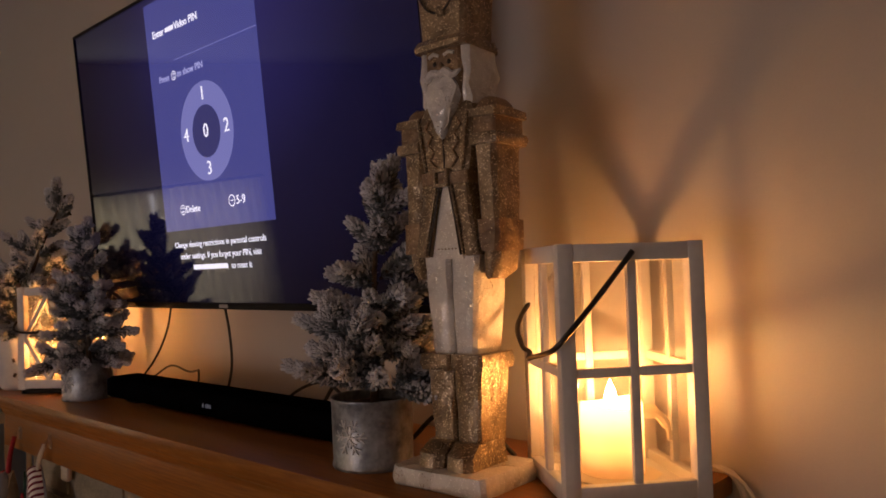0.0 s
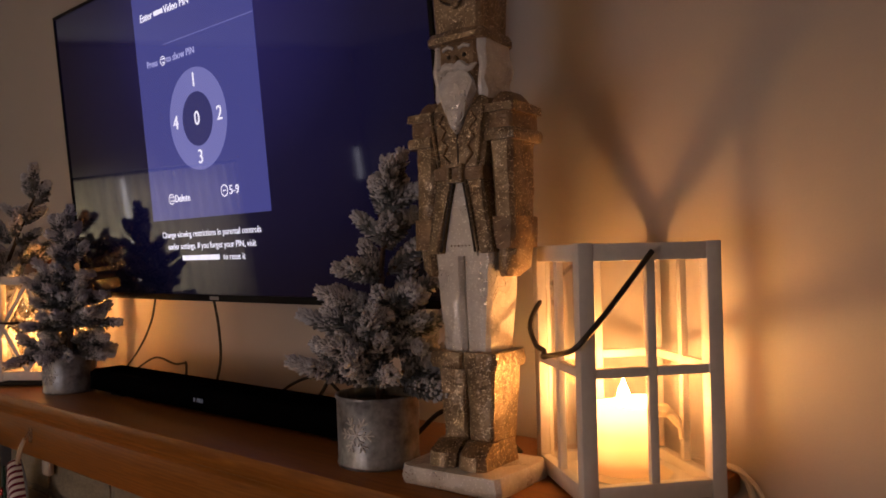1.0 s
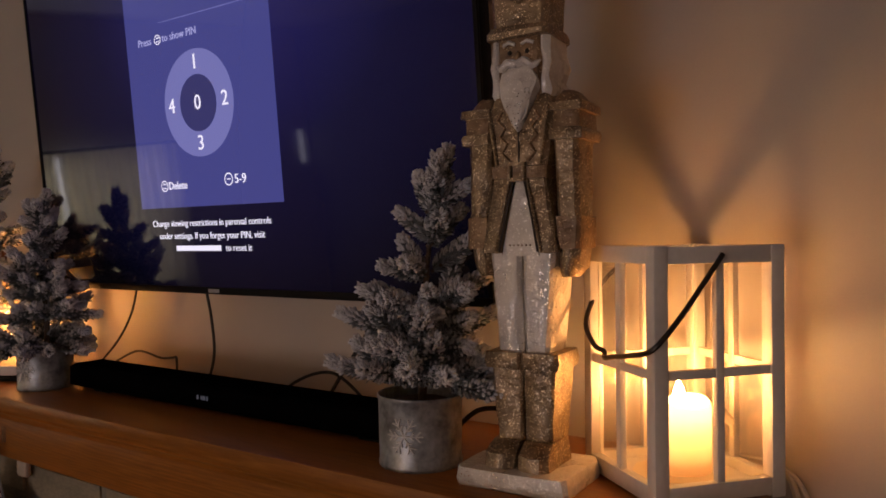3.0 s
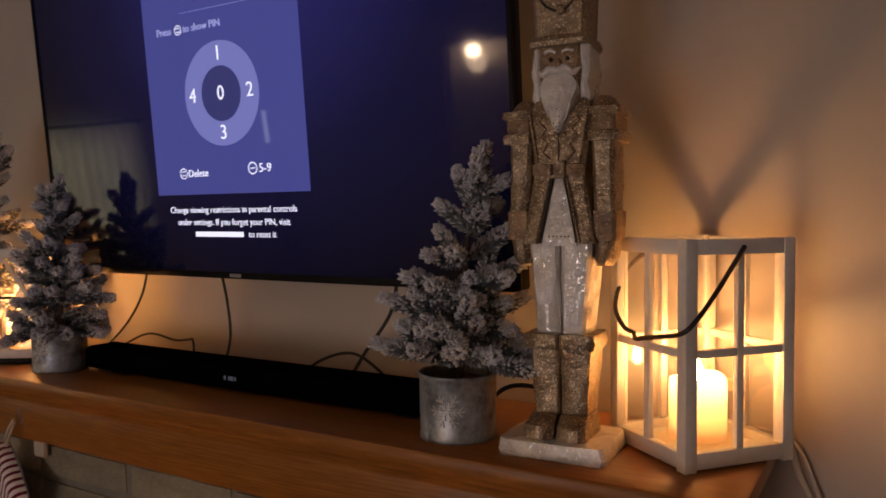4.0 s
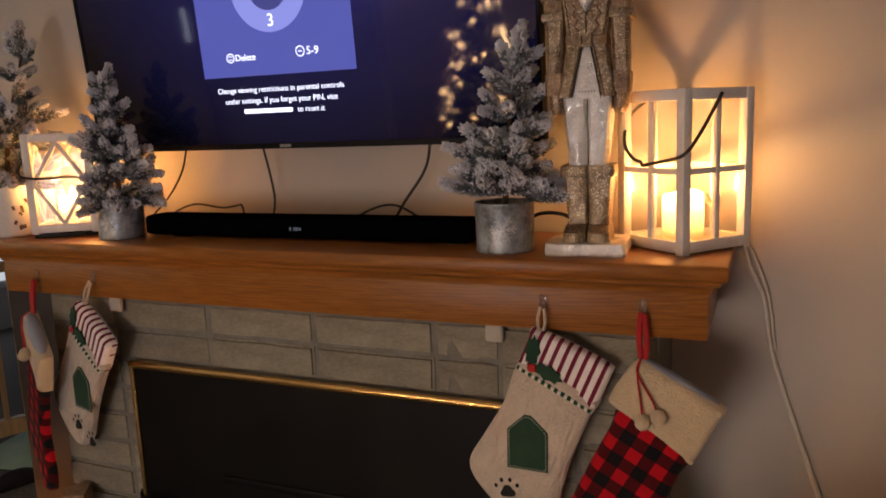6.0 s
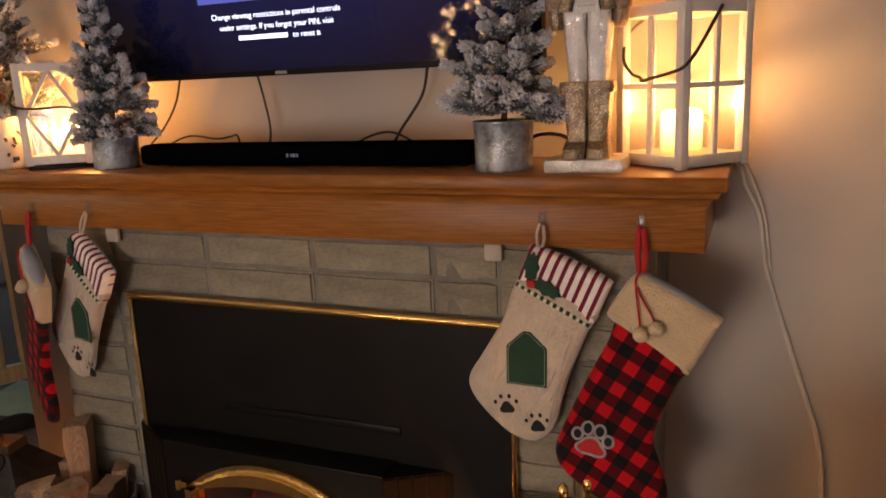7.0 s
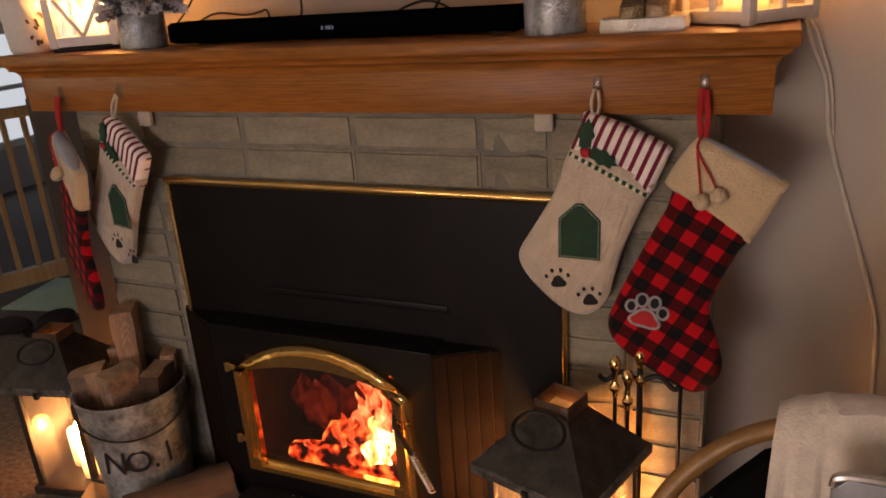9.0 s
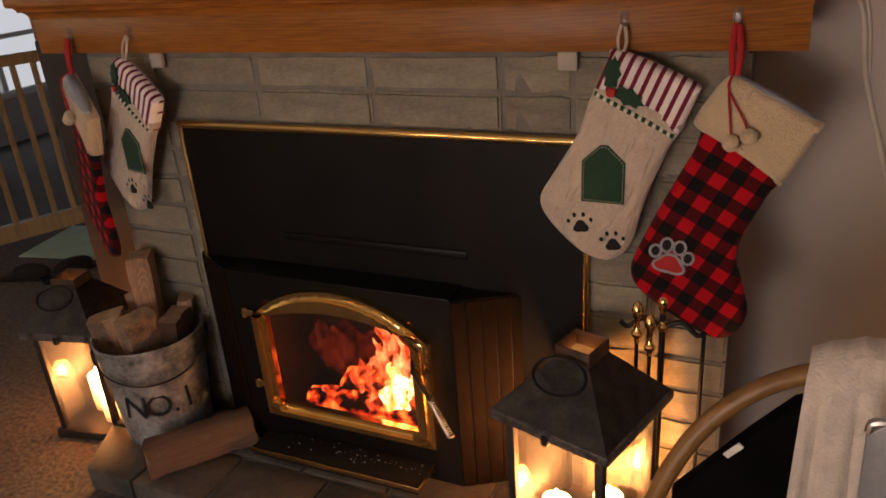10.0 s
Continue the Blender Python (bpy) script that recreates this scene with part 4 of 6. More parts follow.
def fir(parent, base, height, radius, seed, lean=0.0):
    rng = random.Random(seed)
    bm = bmesh.new()
    trunk = [(lean * (k / 6) ** 2, 0.006 * math.sin(k), base - 0.06 + (height + 0.03) * k / 6) for k in range(7)]
    tube(bm, trunk, [0.008 - 0.0009 * k for k in range(7)], 8)
    part("trunk", bm, BARK, parent)

    def twig(p, yaw, pitch, ln, roll):
        ob = new("branch", rng.choice(SPRIGS[ln]))
        ob.parent = parent
        ob.matrix_local = Matrix.Translation(p) @ Matrix.Rotation(yaw, 4, "Z") @ Matrix.Rotation(-pitch, 4, "Y") @ Matrix.Rotation(roll, 4, "X")

    levels = 6
    for lv in range(levels):
        f = lv / (levels - 1)
        z = base + 0.012 + height * 0.80 * f
        rad = radius * (1 - 0.74 * f) * rng.uniform(0.85, 1.1)
        count = max(3, round(8 - 5 * f))
        for k in range(count):
            yaw = 2 * math.pi * (k + rng.uniform(-0.25, 0.25)) / count + lv * 0.9
            pitch = radians(rng.uniform(-8, 20) + 36 * f)
            d = Vector((math.cos(yaw) * math.cos(pitch), math.sin(yaw) * math.cos(pitch), math.sin(pitch)))
            r = rad * rng.uniform(0.70, 1.15)
            c = Vector((lean * f * f, 0, z))
            big = 0.10 if r > 0.11 else 0.075
            tip = c + d * r
            twig(tip - d * big * 0.92, yaw, pitch, big, rng.uniform(-0.5, 0.5))
            for s in rng.choice(((-1, 1), (-1,), (1,))) if f < 0.55 else ():
                y2 = yaw + s * rng.uniform(0.5, 0.95)
                p2 = pitch + rng.uniform(-0.1, 0.35)
                l2 = 0.075 if r > 0.10 and rng.random() < 0.5 else 0.055
                twig(c + d * max(0.0, r - rng.uniform(0.085, 0.105)), y2, p2, l2, rng.uniform(-1, 1))
            if r > 0.11:
                twig(c + d * r * 0.35, yaw + rng.uniform(-0.5, 0.5), pitch + rng.uniform(0.3, 0.8), 0.075, 0)
    for k in range(9):
        f = rng.random() * 0.5
        twig(Vector((0, 0, base + 0.005 + height * f)), k * 2.4, radians(rng.uniform(5, 40)), 0.075, 0)
    for k in range(3):
        twig(Vector((lean * 0.8, 0, base + height * (0.76 + 0.05 * k))), k * 2.3 + seed, radians(62 + 5 * k), 0.075, 0)
    twig(Vector((lean * 0.9, 0, base + height - 0.095)), seed * 0.7, radians(80), 0.10, 0)


def pot(parent, r, h, label, flake=True):
    """A straight metal pot: thin wall, rolled rim, bead at the foot, a pressed snowflake."""
    bm = bmesh.new()
    lathe(bm, [(0.001, 0.003), (r - 0.002, 0.003), (r - 0.001, 0.0), (r, 0.003), (r, 0.006), (r - 0.0015, 0.009), (r, h - 0.008), (r + 0.002, h - 0.005), (r + 0.002, h - 0.001), (r, h), (r - 0.002, h - 0.002), (r - 0.003, h - 0.03), (0.001, h - 0.03)], 48)
    body = part("pot", bm, ZINC, parent, label)
    if flake:
        bm = bmesh.new()
        for a in range(6):
            an = a * math.pi / 3
            for u0, v0, u1, v1 in ((0, 0, 0.030, 0), (0.018, 0, 0.026, 0.008), (0.018, 0, 0.026, -0.008), (0.010, 0, 0.016, 0.006), (0.010, 0, 0.016, -0.006)):
                pts = []
                for u, v in ((u0, v0), ((u0 + u1) / 2, (v0 + v1) / 2), (u1, v1)):
                    x, z = u * math.cos(an) - v * math.sin(an), u * math.sin(an) + v * math.cos(an)
                    b = -math.pi / 2 + x / r + 0.25
                    pts.append(((r + 0.0002) * math.cos(b), (r + 0.0002) * math.sin(b), h * 0.5 + z))
                tube(bm, pts, 0.0014, 6)
        part("snowflake", bm, ZINC_PALE, body, "embossed snowflake")
    bm = bmesh.new()
    lathe(bm, [(0.001, h - 0.018), (r * 0.6, h - 0.012), (r - 0.0035, h - 0.02)], 24)
    part("moss", bm, BARK, parent, "dark filling of the pot")


t1 = thing("potted_fir", pose(-0.390, 0.020, TOP), "small artificial fir with white flock in a snowflake-pressed metal pot", "christmas tree", "frosted firs on the mantel")
pot(t1, 0.067, 0.112, "galvanised metal pot with a pressed snowflake")
fir(t1, 0.112, 0.360, 0.165, 3, 0.045)
t2 = thing("potted_fir", pose(-1.558, 0.034, TOP), "small artificial fir with white flock in a plain galvanised pot", "christmas tree", "frosted firs on the mantel")
pot(t2, 0.0645, 0.100, "galvanised metal pot")
fir(t2, 0.100, 0.350, 0.14, 8, -0.01)
t3 = thing("potted_fir", pose(-1.955, 0.0, TOP, 0, 0, 107), "taller frosted fir in a pale patterned pot behind a lantern", "christmas tree", "frosted firs on the mantel")
bm = bmesh.new()
lathe(bm, [(0.001, 0.002), (0.05, 0.0), (0.058, 0.01), (0.066, 0.15), (0.068, 0.155), (0.064, 0.156), (0.060, 0.13), (0.001, 0.13)], 32)
pp = part("pot", bm, WHITE, t3, "off-white pot with brown winter print")
bm = bmesh.new()
rng = random.Random(4)
for k in range(26):
    b, z = rng.uniform(-2.6, -0.4), rng.uniform(0.02, 0.13)
    r = 0.0595 + 0.0545 * z
    made = box(bm, -0.004, 0.004, -0.0005, 0.0005, -0.006, 0.006)
    turned(bm, made, Matrix.Translation((r * math.cos(b), r * math.sin(b), z)) @ Matrix.Rotation(b + math.pi / 2, 4, "Z") @ Matrix.Rotation(rng.uniform(-0.8, 0.8), 4, "Y"))
tagged(part("print", bm, BARK, pp, "brown printed marks"), "", "", "", "stuff")
fir(t3, 0.155, 0.47, 0.19, 12, 0.16)

# ---- carved wooden figure ----
def glitter(m, spark, share, size, metal=0.0):
    """Flecks that catch the light, each flat and turned its own way."""
    nt = m.node_tree
    N, L = nt.nodes.new, nt.links.new
    p = nt.nodes["Principled BSDF"]
    tc, vo, sp, th, mx, mr, bp = N("ShaderNodeTexCoord"), N("ShaderNodeTexVoronoi"), N("ShaderNodeSeparateColor"), N("ShaderNodeMath"), N("ShaderNodeMix"), N("ShaderNodeMath"), N("ShaderNodeBump")
    vo.inputs["Scale"].default_value = size
    th.operation, th.inputs[1].default_value = "GREATER_THAN", 1 - share
    mx.data_type = "RGBA"
    mx.inputs[7].default_value = (*spark, 1)
    L(tc.outputs["Object"], vo.inputs["Vector"]), L(vo.outputs["Color"], sp.inputs[0]), L(sp.outputs[0], th.inputs[0])
    old = p.inputs["Base Color"].links[0].from_socket
    L(th.outputs[0], mx.inputs[0]), L(old, mx.inputs[6]), L(mx.outputs[2], p.inputs["Base Color"])
    mr.operation, mr.inputs[1].default_value, mr.inputs[2].default_value = "MULTIPLY_ADD", 0.9 - metal, metal
    L(th.outputs[0], mr.inputs[0]), L(mr.outputs[0], p.inputs["Metallic"])
    low = p.inputs["Normal"].links[0].from_node
    bp.inputs["Strength"].default_value, bp.inputs["Distance"].default_value = 0.25, 0.001
    L(sp.outputs[1], bp.inputs["Height"]), L(low.outputs[0], bp.inputs["Normal"]), L(bp.outputs[0], p.inputs["Normal"])
    return m


GILT = glitter(mat("gold_glitter", (0.19, 0.128, 0.072), 0.34, 0.35, 0.35, 26, 75, 0.8, second=(0.38, 0.28, 0.17), relief=0.008), (0.90, 0.74, 0.50), 0.08, 700, 0.30)
FROST = glitter(mat("white_glitter", (0.66, 0.62, 0.57), 0.28, 0.0, 0.14, 14, 60, 0.8, second=(0.80, 0.78, 0.74), relief=0.007), (0.95, 0.93, 0.88), 0.07, 620)
TAN = glitter(mat("carved_wood", (0.24, 0.140, 0.070), 0.42, 0.1, 0.4, 20, 90, 0.9, second=(0.38, 0.25, 0.14), relief=0.008), (0.85, 0.66, 0.42), 0.03, 700, 0.1)
DARK = mat("dark_paint_and_shade", (0.035, 0.025, 0.018), 0.6, 0, 0.2)
bm = bmesh.new()
SLOTS = [GILT, FROST, TAN, DARK]
chisel = random.Random(19)


def carve(slot, made, jitter=0.0012):
    """Gives new faces a slot and leaves tool marks."""
    for v in [v for v in made if v.is_valid]:
        v.co += Vector((chisel.uniform(-1, 1), chisel.uniform(-1, 1), chisel.uniform(-1, 1))) * jitter
        for f in v.link_faces:
            f.material_index = slot


def loft(slot, rows, cut=0.005, jitter=0.0011):
    """A carved block through rows of (height, left, right, front, back), with chamfered corners and rough courses between."""
    if rows[-1][0] > 0.03:
        rows = [(z, x0, x1, y0, y1 + 0.015 if y1 > 0.03 else y1) for z, x0, x1, y0, y1 in rows]
    fine = []
    for a, b in zip(rows, rows[1:]):
        n = max(1, int(abs(b[0] - a[0]) / 0.018))
        fine += [[p + (q - p) * k / n for p, q in zip(a, b)] for k in range(n)]
    fine.append(rows[-1])
    rings = []
    for z, x0, x1, y0, y1 in fine:
        c = min(cut, (x1 - x0) * 0.3, (y1 - y0) * 0.3)
        xm, ym = (x0 + x1) / 2, (y0 + y1) / 2
        ring = ((x0 + c, y0), (xm, y0 - 0.0006), (x1 - c, y0), (x1, y0 + c), (x1 + 0.0006, ym), (x1, y1 - c), (x1 - c, y1), (xm, y1), (x0 + c, y1), (x0, y1 - c), (x0 - 0.0006, ym), (x0, y0 + c))
        rings.append([bm.verts.new((x, y, z)) for x, y in ring])
    n = len(rings[0])
    for a, b in zip(rings, rings[1:]):
        for k in range(n):
            bm.faces.new((a[k], a[(k + 1) % n], b[(k + 1) % n], b[k]))
    bm.faces.new(rings[0][::-1]), bm.faces.new(rings[-1])
    carve(slot, [v for r in rings for v in r], jitter)


def line(slot, pts, r, jitter=0.0005):
    carve(slot, tube(bm, [Vector(p) for p in pts], r, 6), jitter)


loft(1, [(0.0, -0.086, 0.084, -0.057, 0.078), (0.010, -0.088, 0.086, -0.058, 0.079), (0.027, -0.084, 0.082, -0.055, 0.076)], 0.006, 0.0016)
for s in (-1, 1):
    m = lambda a, b: (min(s * a, s * b), max(s * a, s * b))
    # foot, boot, boot cuff, trouser leg
    loft(0, [(0.027, *m(0.003, 0.050), -0.044, 0.046), (0.048, *m(0.003, 0.049), -0.042, 0.046), (0.062, *m(0.004, 0.046), -0.022, 0.046)], 0.010)
    loft(0, [(0.055, *m(0.0015, 0.042), -0.006, 0.048), (0.168, *m(0.0015, 0.050), -0.010, 0.050)], 0.004)
    loft(0, [(0.166, *m(0.001, 0.056), -0.017, 0.056), (0.176, *m(0.001, 0.058), -0.019, 0.058), (0.190, *m(0.001, 0.056), -0.017, 0.056)], 0.004)
    loft(1, [(0.188, *m(0.0014, 0.039), -0.006, 0.050), (0.26, *m(0.0012, 0.046), -0.009, 0.052), (0.345, *m(0.0012, 0.052), -0.010, 0.053)], 0.006)
    # coat tail, flaring from the waist and open in front
    loft(0, [(0.334, *m(0.030, 0.060), -0.020, 0.058), (0.39, *m(0.019, 0.050), -0.018, 0.055), (0.448, *m(0.007, 0.040), -0.015, 0.052)], 0.004)
    # dark line that paints in the shade of the recessed coat edge
    line(3, [(s * 0.0305, -0.0205, 0.336), (s * 0.0195, -0.0185, 0.39), (s * 0.0075, -0.0158, 0.446)], 0.0016)
    line(0, [(s * 0.036, -0.022, 0.337), (s * 0.025, -0.020, 0.39), (s * 0.013, -0.017, 0.444)], 0.0022)
    # hand, cuff, sleeve
    loft(0, [(0.300, *m(0.056, 0.076), 0.002, 0.030), (0.312, *m(0.052, 0.082), -0.004, 0.040), (0.342, *m(0.053, 0.085), -0.006, 0.044)], 0.009)
    loft(2, [(0.340, *m(0.050, 0.088), -0.010, 0.048), (0.385, *m(0.049, 0.089), -0.010, 0.048)], 0.005)
    loft(0, [(0.385, *m(0.053, 0.086), -0.006, 0.044), (0.44, *m(0.051, 0.085), -0.006, 0.046), (0.500, *m(0.048, 0.086), -0.008, 0.048)], 0.006)
    # epaulette: two gilt bands, a wooden block between them and a dome
    loft(0, [(0.493, *m(0.046, 0.093), -0.014, 0.056), (0.503, *m(0.046, 0.095), -0.016, 0.058), (0.509, *m(0.046, 0.093), -0.014, 0.056)], 0.003)
    loft(2, [(0.507, *m(0.047, 0.089), -0.010, 0.052), (0.535, *m(0.047, 0.089), -0.010, 0.052)], 0.004)
    loft(0, [(0.533, *m(0.046, 0.095), -0.015, 0.057), (0.545, *m(0.046, 0.094), -0.014, 0.056)], 0.003)
    loft(2, [(0.543, *m(0.048, 0.085), -0.008, 0.050), (0.556, *m(0.050, 0.081), -0.002, 0.044), (0.564, *m(0.056, 0.074), 0.010, 0.032)], 0.010)
# torso: broad at the shoulders, drawn in at the belt
loft(0, [(0.440, -0.039, 0.039, -0.012, 0.050), (0.480, -0.044, 0.044, -0.014, 0.052), (0.535, -0.052, 0.052, -0.014, 0.053), (0.560, -0.044, 0.044, -0.006, 0.048)], 0.006)
loft(1, [(0.330, -0.031, 0.031, -0.013, 0.04), (0.39, -0.021, 0.021, -0.012, 0.04), (0.446, -0.006, 0.006, -0.012, 0.04)], 0.003, 0.0006)
for k in range(6):
    carve(2, bmesh.ops.create_icosphere(bm, subdivisions=1, radius=0.0015, matrix=Matrix.Translation((-0.016 + 0.0064 * k, -0.0135, 0.345)))["verts"], 0)
loft(2, [(0.441, -0.043, 0.043, -0.019, 0.053), (0.458, -0.043, 0.043, -0.019, 0.053)], 0.004)
for x0, x1, z0, z1 in ((-0.013, 0.013, 0.436, 0.441), (-0.013, 0.013, 0.458, 0.463), (-0.013, -0.008, 0.441, 0.458), (0.008, 0.013, 0.441, 0.458)):
    loft(0, [(z0, x0, x1, -0.026, -0.017), (z1, x0, x1, -0.026, -0.017)], 0.001, 0.0004)
for s in (-1, 1):
    line(2, [(s * (0.014 + 0.010 * (k % 2) + 0.0018 * k), -0.0150, 0.466 + 0.0120 * k) for k in range(7)], 0.0023)
    line(0, [(s * 0.034, -0.0145, 0.462), (s * 0.040, -0.0165, 0.50), (s * 0.046, -0.0160, 0.54)], 0.0030)
# dark line painting in the recess where the coat closes
line(3, [(0.0, -0.0135, 0.461), (0.0, -0.0155, 0.525)], 0.0016)
# head: wooden face, white hair in waves, moustache, brows and a long pointed beard
loft(2, [(0.552, -0.034, 0.034, -0.010, 0.046), (0.645, -0.035, 0.035, -0.012, 0.048)], 0.006, 0.0006)
for s in (-1, 1):
    m = lambda a, b: (min(s * a, s * b), max(s * a, s * b))
    loft(1, [(0.548, *m(0.028, 0.040), 0.000, 0.050), (0.566, *m(0.029, 0.047), -0.006, 0.056), (0.584, *m(0.031, 0.044), -0.008, 0.052), (0.604, *m(0.031, 0.049), -0.008, 0.057), (0.624, *m(0.031, 0.045), -0.008, 0.053), (0.644, *m(0.029, 0.045), -0.008, 0.053)], 0.005, 0.0016)
    carve(3, bmesh.ops.create_icosphere(bm, subdivisions=2, radius=0.0036, matrix=Matrix.Translation((s * 0.0135, -0.0115, 0.622)))["verts"], 0)
    line(1, [(s * 0.005, -0.0125, 0.633), (s * 0.014, -0.0140, 0.6365), (s * 0.024, -0.0125, 0.633)], 0.0028)
    carve(1, tube(bm, smooth_line([(0, -0.018, 0.603), (s * 0.012, -0.020, 0.606), (s * 0.024, -0.018, 0.599), (s * 0.034, -0.012, 0.607)], 4), [0.0062] * 8 + [0.005, 0.0045, 0.004, 0.003, 0.002], 7), 0.0008)
carve(2, bmesh.ops.create_icosphere(bm, subdivisions=2, radius=0.006, matrix=Matrix.LocRotScale((0, -0.0145, 0.614), None, (0.85, 1, 1.5)))["verts"], 0)
beard = bmesh.ops.create_icosphere(bm, subdivisions=3, radius=1)["verts"]
for v in beard:
    k = (1 - v.co.z) / 2
    wd = 0.033 * (1 - 0.80 * max(0, k - 0.25) / 0.75)
    v.co = Vector((v.co.x * wd * 1.12, -0.012 + v.co.y * 0.015 - 0.0022 * math.sin(24 * v.co.x), 0.606 - 0.102 * k))
carve(1, beard, 0.0011)
# hat: brim, flaring crown, band, chain and badge
loft(0, [(0.642, -0.047, 0.047, -0.024, 0.058), (0.650, -0.048, 0.048, -0.025, 0.059), (0.658, -0.044, 0.044, -0.019, 0.055)], 0.006)
loft(0, [(0.655, -0.040, 0.040, -0.012, 0.052), (0.72, -0.043, 0.043, -0.014, 0.054), (0.776, -0.047, 0.047, -0.018, 0.058)], 0.005)
loft(2, [(0.772, -0.051, 0.051, -0.022, 0.062), (0.790, -0.051, 0.051, -0.022, 0.062)], 0.004)
line(3, smooth_line([(-0.042, -0.017, 0.742), (-0.022, -0.019, 0.706), (0.004, -0.019, 0.695), (0.024, -0.019, 0.708), (0.043, -0.017, 0.744)], 5), 0.0017, 0)
carve(0, bmesh.ops.create_icosphere(bm, subdivisions=2, radius=0.0085, matrix=Matrix.LocRotScale((0.004, -0.0185, 0.697), None, (1, 0.4, 1)))["verts"], 0)
figure = part("nutcracker_statue", bm, SLOTS)
figure.matrix_world = pose(-0.199, 0.020, TOP, 0, 0, 4)
tagged(figure, "tall carved wooden soldier statue with gold and white glitter", "statue")

# ---- stockings ----
FLEECE = mat("cream_fleece", (0.60, 0.47, 0.30), 1.0, 0, 0.10, 14, 220, 0.8, sheen=0.4, relief=0.010)
LINEN = mat("cream_velour", (0.56, 0.47, 0.37), 1.0, 0, 0.12, 16, 160, 0.6, sheen=0.5, relief=0.010)


def creased(m, scale, depth):
    """Soft folds and pulls in cloth, larger than its nap."""
    nt = m.node_tree
    N, L = nt.nodes.new, nt.links.new
    tc, mp, no, bp = N("ShaderNodeTexCoord"), N("ShaderNodeMapping"), N("ShaderNodeTexNoise"), N("ShaderNodeBump")
    mp.inputs["Scale"].default_value, mp.inputs["Rotation"].default_value = (1.0, 1.0, 0.38), (0, radians(55), 0)
    no.inputs["Scale"].default_value, no.inputs["Detail"].default_value, no.inputs["Distortion"].default_value = scale, 2, 0.8
    bp.inputs["Strength"].default_value, bp.inputs["Distance"].default_value = 0.8, depth
    low = m.node_tree.nodes["Principled BSDF"].inputs["Normal"]
    old = low.links[0].from_socket
    L(tc.outputs["Object"], mp.inputs[0]), L(mp.outputs[0], no.inputs["Vector"]), L(no.outputs[0], bp.inputs["Height"]), L(old, bp.inputs["Normal"]), L(bp.outputs[0], low)


creased(LINEN, 26, 0.022)
creased(FLEECE, 18, 0.010)
GREEN = mat("green_felt", (0.014, 0.05, 0.028), 1.0, 0, 0.2, 20, 350, 0.5)
RED = mat("red_ribbon", (0.42, 0.012, 0.014), 0.7, 0, 0.15, 20, 250, 0.3)
INK = mat("black_felt", (0.010, 0.010, 0.011), 0.95, 0, 0.2, 20, 300, 0.4)
GREY_YARN = mat("grey_yarn", (0.34, 0.34, 0.36), 0.95, 0, 0.2, 60, 500, 0.6)
PALE_YARN = mat("pale_thread", (0.55, 0.55, 0.45), 0.9, 0, 0.2, 60, 500, 0.3)
LINING = mat("grey_lining", (0.30, 0.33, 0.38), 0.9, 0, 0.15, 15, 300, 0.3)


def woven(name, across, along, mixed, period, share, twoway):
    """Stripes across x, or a buffalo check in x and z."""
    m = mat(name, (0.85, 0.85, 0.85), 0.95, 0, 0.2, 25, 300, 0.5, sheen=0.04, relief=0.006, spec=0.2)
    nt = m.node_tree
    N, L = nt.nodes.new, nt.links.new
    p = nt.nodes["Principled BSDF"]
    shade = p.inputs["Base Color"].links[0].from_socket
    tc, sp = N("ShaderNodeTexCoord"), N("ShaderNodeSeparateXYZ")
    L(tc.outputs["Object"], sp.inputs[0])

    def step(axis):
        a, b, c = N("ShaderNodeMath"), N("ShaderNodeMath"), N("ShaderNodeMath")
        a.operation, b.operation, c.operation = "DIVIDE", "FRACT", "LESS_THAN"
        a.inputs[1].default_value, c.inputs[1].default_value = period, share
        L(sp.outputs[axis], a.inputs[0]), L(a.outputs[0], b.inputs[0]), L(b.outputs[0], c.inputs[0])
        return c.outputs[0]

    def blend(f, a, b):
        mx = N("ShaderNodeMix")
        mx.data_type = "RGBA"
        for k, s in ((6, a), (7, b)):
            if isinstance(s, tuple):
                mx.inputs[k].default_value = (*s, 1)
            else:
                L(s, mx.inputs[k])
        L(f, mx.inputs[0])
        return mx.outputs[2]

    col = blend(step(0), across, along)
    if twoway:
        f = step(2)
        col = blend(f, blend(step(0), across, mixed), blend(step(0), mixed, along))
    mul = N("ShaderNodeMix")
    mul.data_type, mul.blend_type = "RGBA", "MULTIPLY"
    mul.inputs[0].default_value = 0.5
    L(col, mul.inputs[6]), L(shade, mul.inputs[7]), L(mul.outputs[2], p.inputs["Base Color"])
    return m


PLAID = woven("buffalo_check", (0.50, 0.005, 0.012), (0.006, 0.006, 0.007), (0.080, 0.003, 0.005), 0.058, 0.5, True)
STRIPE = woven("striped_cloth", (0.95, 0.88, 0.84), (0.20, 0.020, 0.045), (0, 0, 0), 0.0212, 0.42, False)
DOTTED = woven("edging_cloth", (0.80, 0.76, 0.66), (0.02, 0.075, 0.03), (0, 0, 0), 0.016, 0.55, False)


